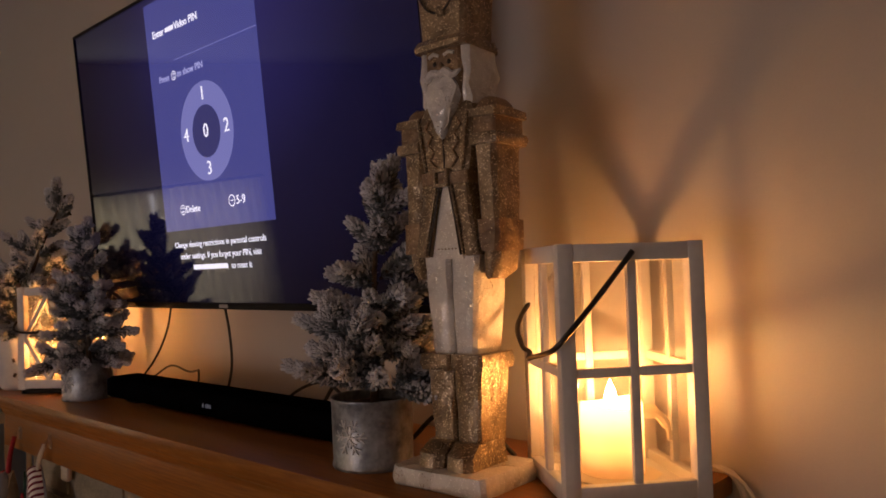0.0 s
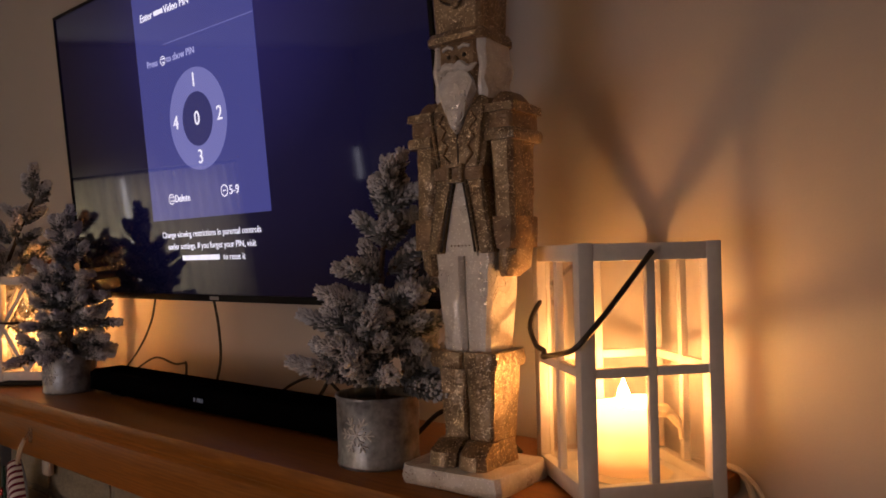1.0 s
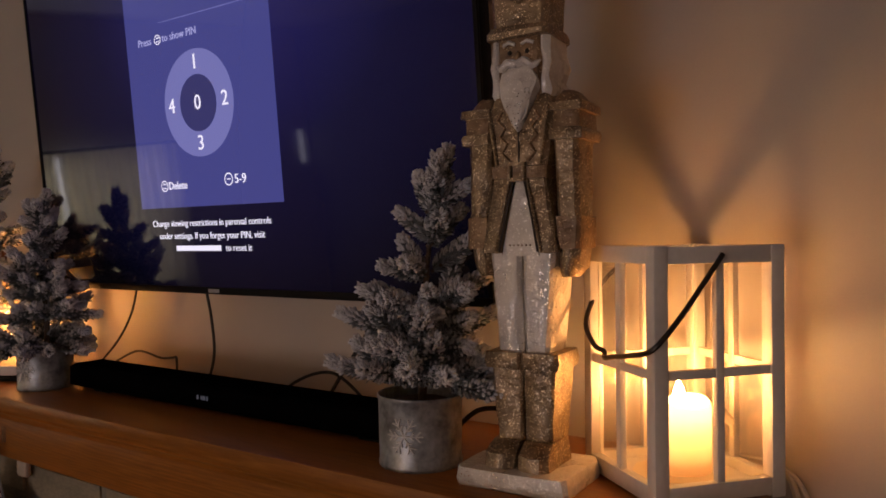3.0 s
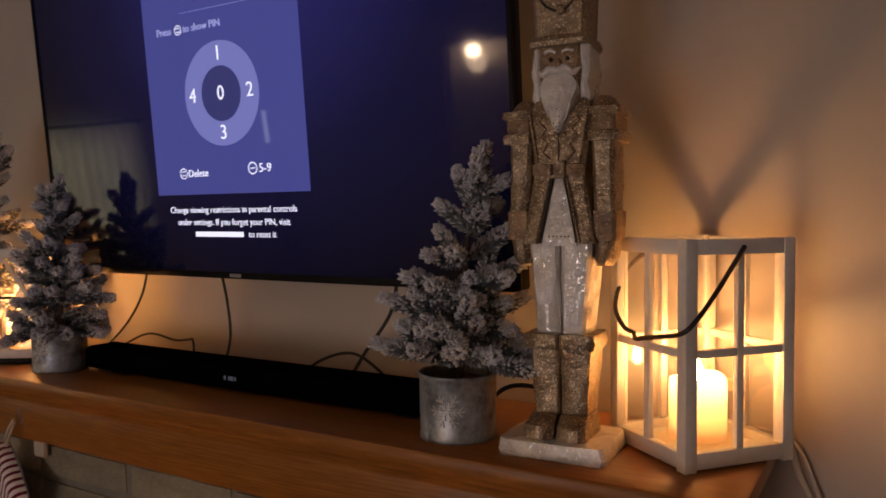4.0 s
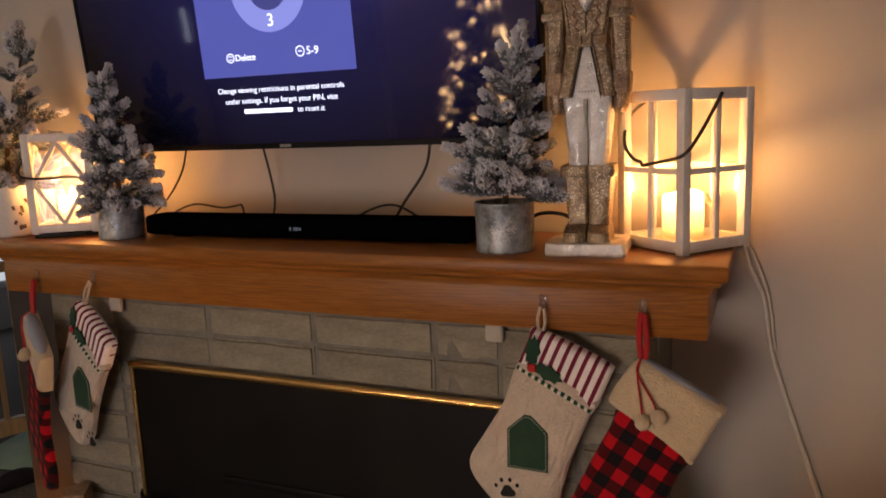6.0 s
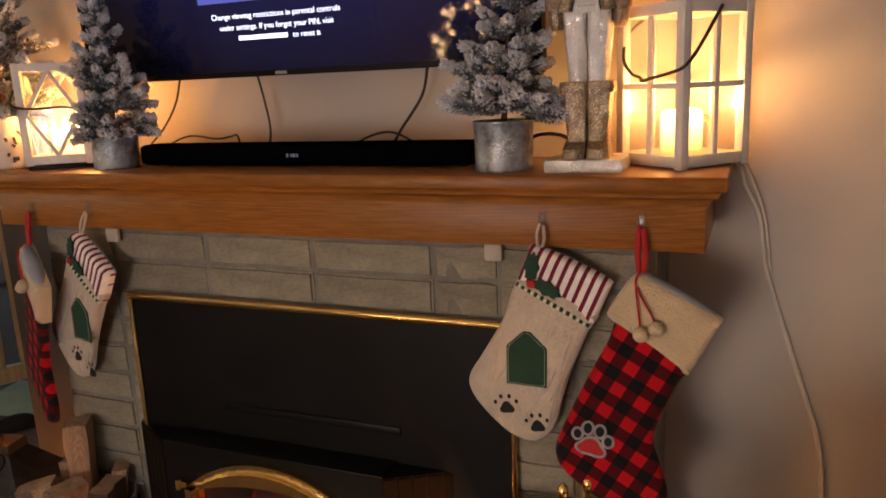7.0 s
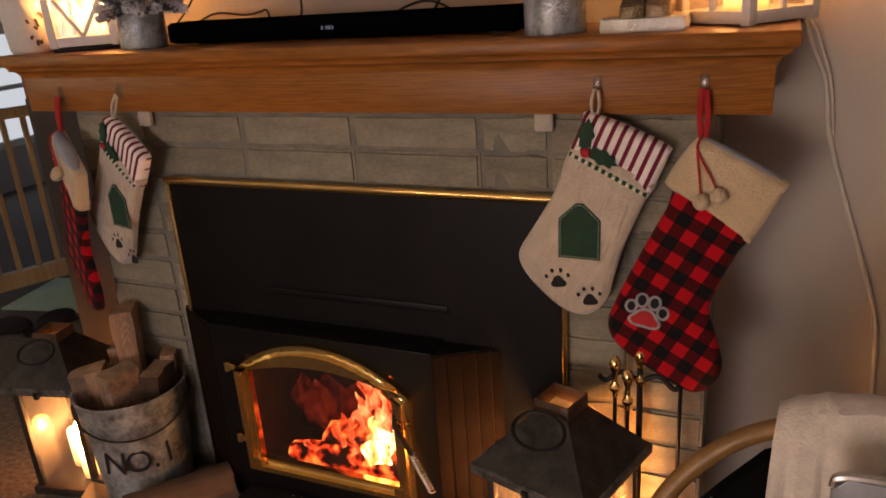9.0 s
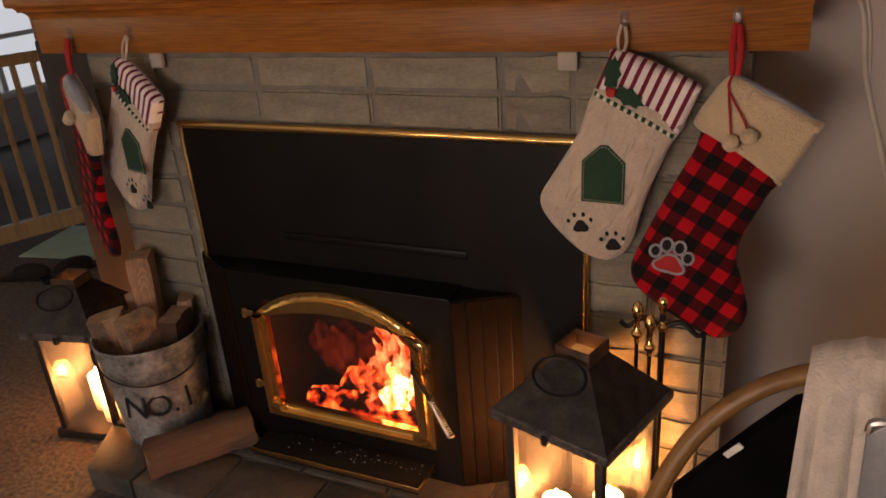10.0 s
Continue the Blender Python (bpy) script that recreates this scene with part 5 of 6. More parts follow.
def pillow(outline, thick, puff, steps=4):
    """A soft flat form: a smooth closed outline, puffed out in front."""
    bm = bmesh.new()
    pts = [Vector((u, 0, -v)) for u, v in outline]
    n = len(pts)
    ring = []
    for i in range(n):
        p0, p1, p2, p3 = (pts[(i + k) % n] for k in (-1, 0, 1, 2))
        for s in range(steps):
            t = s / steps
            ring.append(0.5 * (2 * p1 + (p2 - p0) * t + (2 * p0 - 5 * p1 + 4 * p2 - p3) * t * t + (3 * p1 - p0 - 3 * p2 + p3) * t ** 3))
    n = len(ring)
    area = sum(ring[i].x * ring[(i + 1) % n].z - ring[(i + 1) % n].x * ring[i].z for i in range(n))
    turn = 1 if area > 0 else -1
    inward = []
    for i in range(n):
        d = ring[(i + 2) % n] - ring[i - 2]
        inward.append(Vector((-d.z, 0, d.x)).normalized() * turn)
    rows = [[bm.verts.new(p + Vector((0, thick, 0))) for p in ring], [bm.verts.new(p) for p in ring]]
    for wd, dp in ((0.003, 0.45), (0.008, 0.80), (0.016, 1.0)):
        rows.append([bm.verts.new(p + q * wd + Vector((0, -dp * puff + 0.0012 * math.sin(37 * p.x + 23 * p.z), 0))) for p, q in zip(ring, inward)])
    for a, b in zip(rows, rows[1:]):
        for i in range(n):
            bm.faces.new((a[i], a[(i + 1) % n], b[(i + 1) % n], b[i]))
    bm.faces.new(rows[0])
    front = bm.faces.new(rows[-1])
    bmesh.ops.triangulate(bm, faces=[front])
    return bm


def pad_outline(rx, rz, n=24):
    """The pad of a paw: three soft lobes, one of them up."""
    return [(rx * math.cos(a) * r, rz * math.sin(a) * r) for a, r in ((2 * math.pi * i / n, 1 + 0.16 * math.cos(3 * (2 * math.pi * i / n - math.pi / 2))) for i in range(n))]


def paw_shape(scale, flat=0.0008):
    bm = bmesh.new()
    prism(bm, [(x * scale, (z - 0.010) * scale) for x, z in pad_outline(0.0175, 0.0145)], -flat, flat)
    for x, z, rx, rz in ((-0.027, 0.006, 0.0046, 0.0056), (-0.011, 0.0195, 0.0046, 0.0062), (0.010, 0.0195, 0.0046, 0.0062), (0.026, 0.006, 0.0046, 0.0056)):
        made = bmesh.ops.create_icosphere(bm, subdivisions=2, radius=1)["verts"]
        turned(bm, made, Matrix.LocRotScale((x * scale, 0, z * scale), None, (rx * scale, flat, rz * scale)))
    return bm


def stuck(ob, tl, ry, x, z, y, turn=0.0):
    """Sets a part on a stocking at a place given in plain x and z from its upper corner."""
    a = radians(ry)
    dx, dz = x - tl[0], z - tl[1]
    ob.matrix_local = pose(dx * math.cos(a) - dz * math.sin(a), y, dx * math.sin(a) + dz * math.cos(a), 0, turn - ry, 0)


def loop_and_hook(top, m, width, hook, tl_pose):
    """A ribbon loop from the corner to the hook, in the stocking's own axes, and a clear hook."""
    h = tl_pose.inverted() @ Vector(hook)
    bm = bmesh.new()
    for s in (-1, 1):
        pts = smooth_line([(0.020 + s * 0.004, 0.006, -0.006), h.lerp(Vector((0.02, 0, 0)), 0.5) + Vector((s * 0.009, 0, 0)), h + Vector((s * 0.004, 0, 0.004))], 5)
        made = tube(bm, pts, width, 8)
    part("hanging_loop", bm, m, top)


HOOKM = glass("clear_plastic", (0.9, 0.9, 0.88), 0.12)


def hook_at(x, z):
    bm = bmesh.new()
    box(bm, x - 0.009, x + 0.009, -0.051, -0.0465, z - 0.016, z + 0.022, 0.002)
    tube(bm, smooth_line([(x - 0.006, -0.051, z + 0.012), (x - 0.005, -0.062, z - 0.004), (x, -0.066, z - 0.010), (x + 0.005, -0.062, z - 0.004), (x + 0.006, -0.051, z + 0.012)], 4), 0.0015, 6)
    tagged(part("wall_hook", bm, HOOKM), "small clear hook with wire stuck to the oak", "hook", "stocking hooks")


def cream_stocking(tl, y, ry, rz, hook, label):
    m = pose(tl[0], y, tl[1], 0, ry, rz)
    top = thing("stocking", m, label, "christmas stocking", "stockings on the mantel")
    body = pillow([(0.012, 0.06), (0.18, 0.07), (0.186, 0.13), (0.188, 0.23), (0.196, 0.30), (0.205, 0.372), (0.182, 0.424), (0.13, 0.438), (0.064, 0.420), (0.005, 0.390), (-0.018, 0.355), (-0.010, 0.29), (0.004, 0.19)], 0.012, 0.016)
    part("sock", body, LINEN, top, "soft cream cloth")
    cuff = pillow([(0.004, 0.0), (0.09, -0.004), (0.182, 0.0), (0.190, 0.02), (0.190, 0.09), (0.184, 0.104), (0.09, 0.094), (0.006, 0.088), (0.0, 0.07), (0.0, 0.02)], 0.016, 0.017, 3)
    cf = part("cuff", cuff, STRIPE, top, "maroon and white striped cuff")
    bm = bmesh.new()
    tube(bm, smooth_line([(0.004, -0.013, -0.092), (0.09, -0.018, -0.098), (0.188, -0.013, -0.108)], 8), 0.0052, 8)
    part("edging", bm, DOTTED, cf, "green and white zigzag edging")
    bm = bmesh.new()
    tube(bm, smooth_line([(0.002, 0.016, -0.002), (0.09, 0.020, 0.002), (0.186, 0.016, -0.002)], 6), 0.003, 6)
    part("lining", bm, LINING, cf)
    # holly: two leaves and a berry
    for a, u, v in ((135, 0.022, 0.040), (65, 0.070, 0.070)):
        bm = bmesh.new()
        out = [(0.0 + 0.036 * math.cos(k * math.pi / 8) * (1.0 if k % 2 == 0 else 0.78), 0.018 * math.sin(k * math.pi / 8) * (1.0 if k % 2 == 0 else 0.72)) for k in range(16)]
        prism(bm, out, -0.002, 0.002)
        lf = part("holly_leaf", bm, GREEN, top, "green felt holly leaf")
        lf.matrix_local = pose(u, -0.0215, -v, 0, a - 60, 0)
    bm = bmesh.new()
    made = bmesh.ops.create_icosphere(bm, subdivisions=2, radius=0.0105)["verts"]
    turned(bm, made, Matrix.LocRotScale((0.035, -0.026, -0.074), None, (1, 0.5, 1)))
    part("berry", bm, RED, top, "red felt berry")
    tag = bmesh.new()
    prism(tag, [(-0.046, -0.065), (0.046, -0.065), (0.046, 0.026), (0.008, 0.062), (-0.008, 0.062), (-0.046, 0.026)], -0.0014, 0.0014)
    tg = part("name_patch", tag, GREEN, top, "plain dark green felt patch")
    stuck(tg, (0, 0), ry, -0.012, -0.256, -0.0185, 1)
    bm = bmesh.new()
    edge = [(-0.042, -0.061), (0.042, -0.061), (0.042, 0.025), (0.007, 0.058), (-0.007, 0.058), (-0.042, 0.025), (-0.042, -0.061)]
    for (x0, z0), (x1, z1) in zip(edge, edge[1:]):
        k = max(2, int(math.hypot(x1 - x0, z1 - z0) / 0.0075))
        for i in range(k):
            a, b = (i + 0.2) / k, (i + 0.75) / k
            tube(bm, [(x0 + (x1 - x0) * a, -0.0018, z0 + (z1 - z0) * a), (x0 + (x1 - x0) * b, -0.0018, z0 + (z1 - z0) * b)], 0.0008, 4)
    tagged(part("stitches", bm, PALE_YARN, tg, "pale running stitches"), "", "", "", "stuff")
    for x, z, sc in ((-0.062, -0.372, 0.95), (0.010, -0.409, 0.92)):
        pw = part("paw_print", paw_shape(sc), INK, top, "black paw print")
        stuck(pw, (0, 0), ry, x, z, -0.0175, -8)
    loop_and_hook(top, LINEN, 0.0035, (hook[0], -0.064, hook[1] - 0.008), m)
    hook_at(*hook)


def plaid_stocking(tl, y, ry, rz, hook, label, paw_side=True):
    m = pose(tl[0], y, tl[1], 0, ry, rz)
    top = thing("stocking", m, label, "christmas stocking", "stockings on the mantel")
    body = pillow([(0.034, 0.10), (0.19, 0.11), (0.198, 0.17), (0.206, 0.25), (0.222, 0.315), (0.266, 0.360), (0.312, 0.412), (0.318, 0.462), (0.300, 0.497), (0.25, 0.508), (0.17, 0.506), (0.095, 0.493), (0.058, 0.462), (0.045, 0.40), (0.036, 0.28), (0.032, 0.17)], 0.012, 0.017)
    part("sock", body, PLAID, top, "red and black buffalo check cloth")
    cuff = pillow([(0.02, -0.002), (0.10, -0.004), (0.195, 0.0), (0.202, 0.008), (0.206, 0.07), (0.206, 0.132), (0.196, 0.140), (0.10, 0.130), (0.012, 0.120), (-0.002, 0.105), (0.0, 0.05), (0.006, 0.012)], 0.018, 0.021, 3)
    cf = part("cuff", cuff, FLEECE, top, "cream fleece cuff")
    bm = bmesh.new()
    made = bmesh.ops.create_icosphere(bm, subdivisions=2, radius=1)["verts"]
    turned(bm, made, Matrix.LocRotScale((0.10, 0.006, 0.002), None, (0.092, 0.018, 0.006)) if paw_side else Matrix.LocRotScale((0.10, -0.004, 0.0), None, (0.088, 0.024, 0.016)))
    part("lining", bm, LINING, cf, "grey lining in the open top")
    for k, (dx, dz) in enumerate(((0.020, -0.130), (0.052, -0.116))):
        bm = bmesh.new()
        made = bmesh.ops.create_icosphere(bm, subdivisions=3, radius=0.0165)["verts"]
        for v in made:
            v.co *= 1 + 0.10 * noise.noise(v.co * 160)
        pm = part("pompom", bm, FLEECE, top, "cream wool pompom")
        stuck(pm, (0, 0), ry, dx, dz, -0.034)
        a = radians(ry)
        end = Vector((dx * math.cos(a) - dz * math.sin(a), -0.030, dx * math.sin(a) + dz * math.cos(a)))
        bm = bmesh.new()
        tube(bm, smooth_line([(0.012, -0.004, 0.004), Vector((0.02, -0.026, -0.02)), end.lerp(Vector((0.02, -0.028, -0.02)), 0.4) + Vector((0.004 * k, 0, 0)), end], 6), 0.0022, 6)
        part("pompom_string", bm, RED, top, "red cord")
    # paw, outlined in yarn
    paw = [(0.0, -0.012, 0.031, 0.021), (-0.034, 0.012, 0.0115, 0.014), (-0.014, 0.031, 0.012, 0.0155), (0.013, 0.031, 0.012, 0.0155), (0.034, 0.012, 0.0115, 0.014)]
    for k, (x, z, rx, rz) in enumerate(paw if paw_side else ()):
        bm = bmesh.new()
        ring = pad_outline(rx, rz) if k == 0 else [(rx * math.cos(2 * math.pi * i / 24), rz * math.sin(2 * math.pi * i / 24)) for i in range(24)]
        pts = [(x + u, -0.001, z + v) for u, v in ring + ring[:1]]
        tube(bm, pts, 0.0030, 6)
        o1 = part("paw_outline", bm, GREY_YARN, top, "grey yarn outline of a paw")
        bm = bmesh.new()
        prism(bm, [(x + u, z + v) for u, v in ring], -0.0006, 0.0006)
        o2 = part("paw_pad", bm, RED if k == 0 else INK, top)
        for ob in (o1, o2):
            stuck(ob, (0, 0), ry, -0.084, -0.395, -0.0185, 10)
    loop_and_hook(top, RED, 0.0062, (hook[0], -0.064, hook[1] - 0.010), m)
    hook_at(*hook)


cream_stocking((-0.300, 1.259), -0.080, 23, 0, (-0.284, 1.305), "cream christmas stocking with striped cuff, holly and paw prints")
plaid_stocking((-0.083, 1.214), -0.076, 28.6, 0, (-0.072, 1.307), "red and black plaid christmas stocking with cream fleece cuff")
cream_stocking((-1.632, 1.243), -0.080, 33, -15, (-1.602, 1.300), "cream stocking with striped cuff hanging beside bucket side")
plaid_stocking((-1.835, 1.205), -0.082, 33, -29, (-1.825, 1.296), "plaid stocking turned edgewise, showing its grey lining", False)

# ---- black metal lanterns on the floor ----


WORN_EDGE = mat("worn_black_metal", (0.040, 0.037, 0.034), 0.42, 0.4, 0.6, 30, 140, 0.5, second=(0.20, 0.19, 0.18))


def black_lantern(m, w, h, label, flames, watts):
    """A tall lantern: base, four posts, panes, an overhanging pyramid roof, an open chimney and a ring."""
    top = thing("lantern", m, label, "lantern", "black floor lanterns")
    a, e, hb = w / 2, w / 2 + 0.022, h * 0.70
    bm = bmesh.new()
    box(bm, -a - 0.012, a + 0.012, -a - 0.012, a + 0.012, 0.0, 0.030, 0.004)
    part("base", bm, ZINC_BLACK, top)
    for sx in (-1, 1):
        for sy in (-1, 1):
            bm = bmesh.new()
            box(bm, sx * (a - 0.010) - 0.010, sx * (a - 0.010) + 0.010, sy * (a - 0.010) - 0.010, sy * (a - 0.010) + 0.010, 0.030, hb, 0.002)
            part("post", bm, ZINC_BLACK, top)
    for k in range(4):
        q = Matrix.Rotation(k * math.pi / 2, 4, "Z")
        bm = bmesh.new()
        turned(bm, box(bm, -a + 0.018, a - 0.018, -a + 0.008, -a + 0.0095, 0.031, hb - 0.001), q)
        pn = part("pane", bm, CLEAR, top, "clear glass pane", False)
        pn.visible_shadow = False
        bm = bmesh.new()
        turned(bm, box(bm, -a + 0.020, a - 0.020, -a + 0.002, -a + 0.012, hb - 0.014, hb - 0.001, 0.001), q)
        part("rail", bm, ZINC_BLACK, top)
    for k in range(4):
        bm = bmesh.new()
        o = e + 0.004
        made = box(bm, -o, o, -o, -a + 0.03, hb - 0.004, hb + 0.022, 0.005)
        for v in made:
            if v.co.y > -a + 0.02:
                v.co.x *= (a - 0.03) / o
        turned(bm, bm.verts[:], Matrix.Rotation(k * math.pi / 2, 4, "Z"))
        part("eave", bm, WORN_EDGE, top, "worn dark grey metal eave")
    c, zc = 0.043, hb + 0.022 + (h - hb) * 0.68
    bm = bmesh.new()
    for (r0, z0), (r1, z1) in (((e - 0.002, hb + 0.022), (c, zc)), ((e - 0.006, hb + 0.018), (c - 0.003, zc - 0.003))):
        lo = [bm.verts.new((sx * r0, sy * r0, z0)) for sx, sy in ((-1, -1), (1, -1), (1, 1), (-1, 1))]
        hi = [bm.verts.new((sx * r1, sy * r1, z1)) for sx, sy in ((-1, -1), (1, -1), (1, 1), (-1, 1))]
        for i in range(4):
            bm.faces.new((lo[i], lo[(i + 1) % 4], hi[(i + 1) % 4], hi[i]))
    part("roof", bm, ZINC_BLACK, top, "sloping dark metal roof")
    bm = bmesh.new()
    for x0, x1, y0, y1 in ((-c, c, -c, -c + 0.004), (-c, c, c - 0.004, c), (-c, -c + 0.004, -c + 0.004, c - 0.004), (c - 0.004, c, -c + 0.004, c - 0.004)):
        box(bm, x0, x1, y0, y1, zc - 0.004, h, 0.001)
    part("chimney", bm, mat("rusty_metal", (0.10, 0.06, 0.04), 0.6, 0.4, 0.5, 20, 150, 0.4), top, "open square chimney")
    bm = bmesh.new()
    ring = [(0.062 * math.sin(2 * math.pi * k / 28), -c - 0.014 - 0.040 * (1 - math.cos(2 * math.pi * k / 28)) * 0.9, zc + 0.016 - 0.024 * (1 - math.cos(2 * math.pi * k / 28))) for k in range(29)]
    tube(bm, ring, 0.0042, 8)
    part("ring_handle", bm, IRON, top, "black ring handle")
    bm = bmesh.new()
    box(bm, -0.008, 0.008, -e - 0.010, -e + 0.004, hb - 0.012, hb + 0.012, 0.002)
    part("latch", bm, IRON, top)
    bpy.context.view_layer.update()
    for k, (x, y, r, hh) in enumerate(flames):
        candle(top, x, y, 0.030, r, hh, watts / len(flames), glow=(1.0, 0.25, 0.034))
    return top


black_lantern(pose(-0.330, -0.205, SLAB, 0, 0, -17), 0.250, 0.572, "black metal lantern with pyramid roof and lit candles, on the hearth", ((-0.060, -0.02, 0.036, 0.085), (0.045, 0.045, 0.036, 0.105), (0.025, -0.060, 0.036, 0.055)), 6.5)
black_lantern(pose(-2.03, -0.115, 0.0, 0, 0, 12), 0.225, 0.560, "black metal lantern with pyramid roof and lit candles, on carpet", ((-0.035, 0.03, 0.034, 0.13), (0.045, -0.03, 0.034, 0.10)), 4.5)

# ---- log bucket ----
ENAMEL = mat("worn_enamel", (0.15, 0.155, 0.155), 0.6, 0.1, 0.6, 11, 60, 0.4, second=(0.50, 0.51, 0.50))
bucket = thing("log_bucket", pose(-1.705, -0.150, SLAB), "weathered grey metal bucket with black lettering, full of logs", "bucket")
BR0, BR1, BH = 0.130, 0.162, 0.350
bm = bmesh.new()
lathe(bm, [(0.002, 0.004), (BR0 - 0.003, 0.004), (BR0, 0.0), (BR0 + 0.002, 0.006), (BR0 + 0.03 * 0.72, BH * 0.72), (BR0 + 0.03 * 0.74 + 0.004, BH * 0.74), (BR1 + 0.002, BH - 0.006), (BR1 + 0.005, BH), (BR1, BH + 0.003), (BR1 - 0.003, BH - 0.004), (BR0 - 0.002, 0.012), (0.002, 0.012)], 56)
for v in bm.verts:
    v.co += 0.0025 * noise.noise_vector(v.co * 9)
pail = part("pail", bm, ENAMEL, bucket)
FACING = math.atan2(-1.625 + 0.15, 0.035 + 1.705) + radians(-4)
for ch, off, lift in (("N", -0.082, 0), ("O", -0.012, 0), (".", 0.036, 0), ("1", 0.078, 0)):
    z = 0.158
    r = BR0 + 0.03 * z / BH + 0.0062
    a = FACING + off / r
    written("lettering", ch, 0.100, INK, pail, Matrix.Translation((r * math.cos(a), r * math.sin(a), z)) @ Matrix.Rotation(a + math.pi / 2, 4, "Z") @ Matrix.Rotation(math.pi / 2 - 0.10, 4, "X"), depth=0.001)
bm = bmesh.new()
hp = []
for k in range(25):
    t = math.pi * k / 24
    side = math.cos(t)
    a0 = FACING
    droop = math.sin(t)
    hp.append((math.cos(a0) * 0.172 * droop - math.sin(a0) * (-0.170) * side, math.sin(a0) * 0.172 * droop + math.cos(a0) * (-0.170) * side, BH - 0.028 - 0.075 * droop))
tube(bm, hp, 0.0032, 8)
part("wire_handle", bm, WIRE, bucket, "dark wire handle hanging in front")
for s in (-1, 1):
    bm = bmesh.new()
    made = box(bm, -0.012, 0.012, -0.004, 0.004, -0.016, 0.016, 0.002)
    turned(bm, made, Matrix.Translation((math.sin(FACING) * 0.163 * s, -math.cos(FACING) * 0.163 * s, BH - 0.028)) @ Matrix.Rotation(FACING, 4, "Z"))
    part("ear", bm, WIRE, bucket)

SPLIT = wood("split_wood", (0.27, 0.165, 0.100), (0.09, 0.050, 0.032), 0.95, (3, 40, 40), 0.9)
PALE_BARK = mat("log_bark", (0.19, 0.125, 0.085), 0.95, 0, 0.45, 30, 120, 1.0)
ENDGRAIN = mat("end_grain", (0.34, 0.23, 0.14), 0.9, 0, 0.35, 25, 160, 0.6, piece=0.2)


def split_log(name, p0, p1, r, seed, label, group):
    """A split log: a wedge of round wood, bark on its back, rough split faces."""
    rng = random.Random(seed)
    p0, p1 = Vector(p0), Vector(p1)
    d = (p1 - p0)
    ln = d.length
    bm = bmesh.new()
    arc = rng.uniform(1.7, 2.6)
    outline = [(0.15 * r, 0.0)] + [(r * math.cos(-arc / 2 + arc * k / 6), r * math.sin(-arc / 2 + arc * k / 6)) for k in range(7)]
    if seed < 30:
        w2, t2 = r * rng.uniform(0.75, 0.9), r * rng.uniform(0.42, 0.58)
        outline = [(-t2, -w2), (0, -w2 * 1.04), (t2, -w2 * 0.92), (t2 * 1.08, 0), (t2, w2), (0, w2), (-t2, w2 * 0.94), (-t2 * 1.05, 0)]
    rows = []
    for j in range(9):
        x = ln * j / 8
        rows.append([bm.verts.new((x + (rng.uniform(-0.004, 0.004) if j in (0, 8) else 0), y * rng.uniform(0.96, 1.04) - (0.5 * r if seed > 30 else 0), z * rng.uniform(0.95, 1.05))) for y, z in outline])
    n = len(outline)
    for a, b in zip(rows, rows[1:]):
        for i in range(n):
            f = bm.faces.new((a[i], a[(i + 1) % n], b[(i + 1) % n], b[i]))
            f.material_index = 1 if 1 <= i < n - 1 else 0
    for f in (bm.faces.new(rows[0][::-1]), bm.faces.new(rows[-1])):
        f.material_index = 2
    bmesh.ops.subdivide_edges(bm, edges=[e for e in bm.edges if e.calc_length() > 0.02], cuts=1)
    for v in bm.verts:
        v.co += 0.0055 * noise.noise_vector(Vector((v.co.x * 12, v.co.y * 40, v.co.z * 40)) + Vector((seed, 0, 0)))
    ob = part(name, bm, [SPLIT, PALE_BARK if seed in (21, 23) else SPLIT, ENDGRAIN])
    ob.matrix_world = Matrix.Translation(p0) @ d.to_track_quat("X", "Z").to_matrix().to_4x4() @ Matrix.Rotation(rng.uniform(0, 6.28) if not seed == 40 else 2.2, 4, "X")
    return tagged(ob, label, "firewood", group)


B = Vector((-1.705, -0.150, SLAB))
for k, (x0, y0, x1, y1, z1, r) in enumerate(((-0.02, 0.03, -0.030, 0.065, 0.54, 0.055), (0.02, -0.04, 0.035, -0.065, 0.405, 0.060), (0.05, 0.03, 0.100, 0.025, 0.375, 0.062),
                                              (-0.04, -0.03, -0.110, -0.050, 0.375, 0.060), (0.03, 0.07, 0.075, 0.105, 0.39, 0.045), (-0.06, 0.05, -0.10, 0.09, 0.40, 0.045))):
    split_log("firewood_log", B + Vector((x0, y0, 0.02)), B + Vector((x1, y1, z1 + 0.03)), r, k + 20, "split firewood log standing in the bucket", "logs in the bucket")
split_log("firewood_log", (-1.580, -0.375, SLAB + 0.056), (-1.385, -0.135, SLAB + 0.058), 0.072, 40, "reddish split log lying on the hearth", "")

# ---- fire tools ----
tools = thing("fire_tool_set", pose(-0.178, -0.085, SLAB), "black fireplace tool set with brass handles", "fire tools")
bm = bmesh.new()
lathe(bm, [(0.001, 0.0), (0.085, 0.0), (0.088, 0.008), (0.075, 0.018), (0.02, 0.026), (0.010, 0.03)], 28)
part("base", bm, IRON, tools)
bm = bmesh.new()
tube(bm, [(0, 0, 0.02), (0, 0, 0.60)], 0.007, 10)
part("pole", bm, IRON, tools)
bm = bmesh.new()
for s in (-1, 1):
    tube(bm, smooth_line([(0, 0, 0.565), (s * 0.04, 0, 0.585), (s * 0.075, -0.004, 0.560), (s * 0.092, -0.008, 0.572)], 6), 0.006, 8)
part("cross_arm", bm, IRON, tools, "curved black arm")
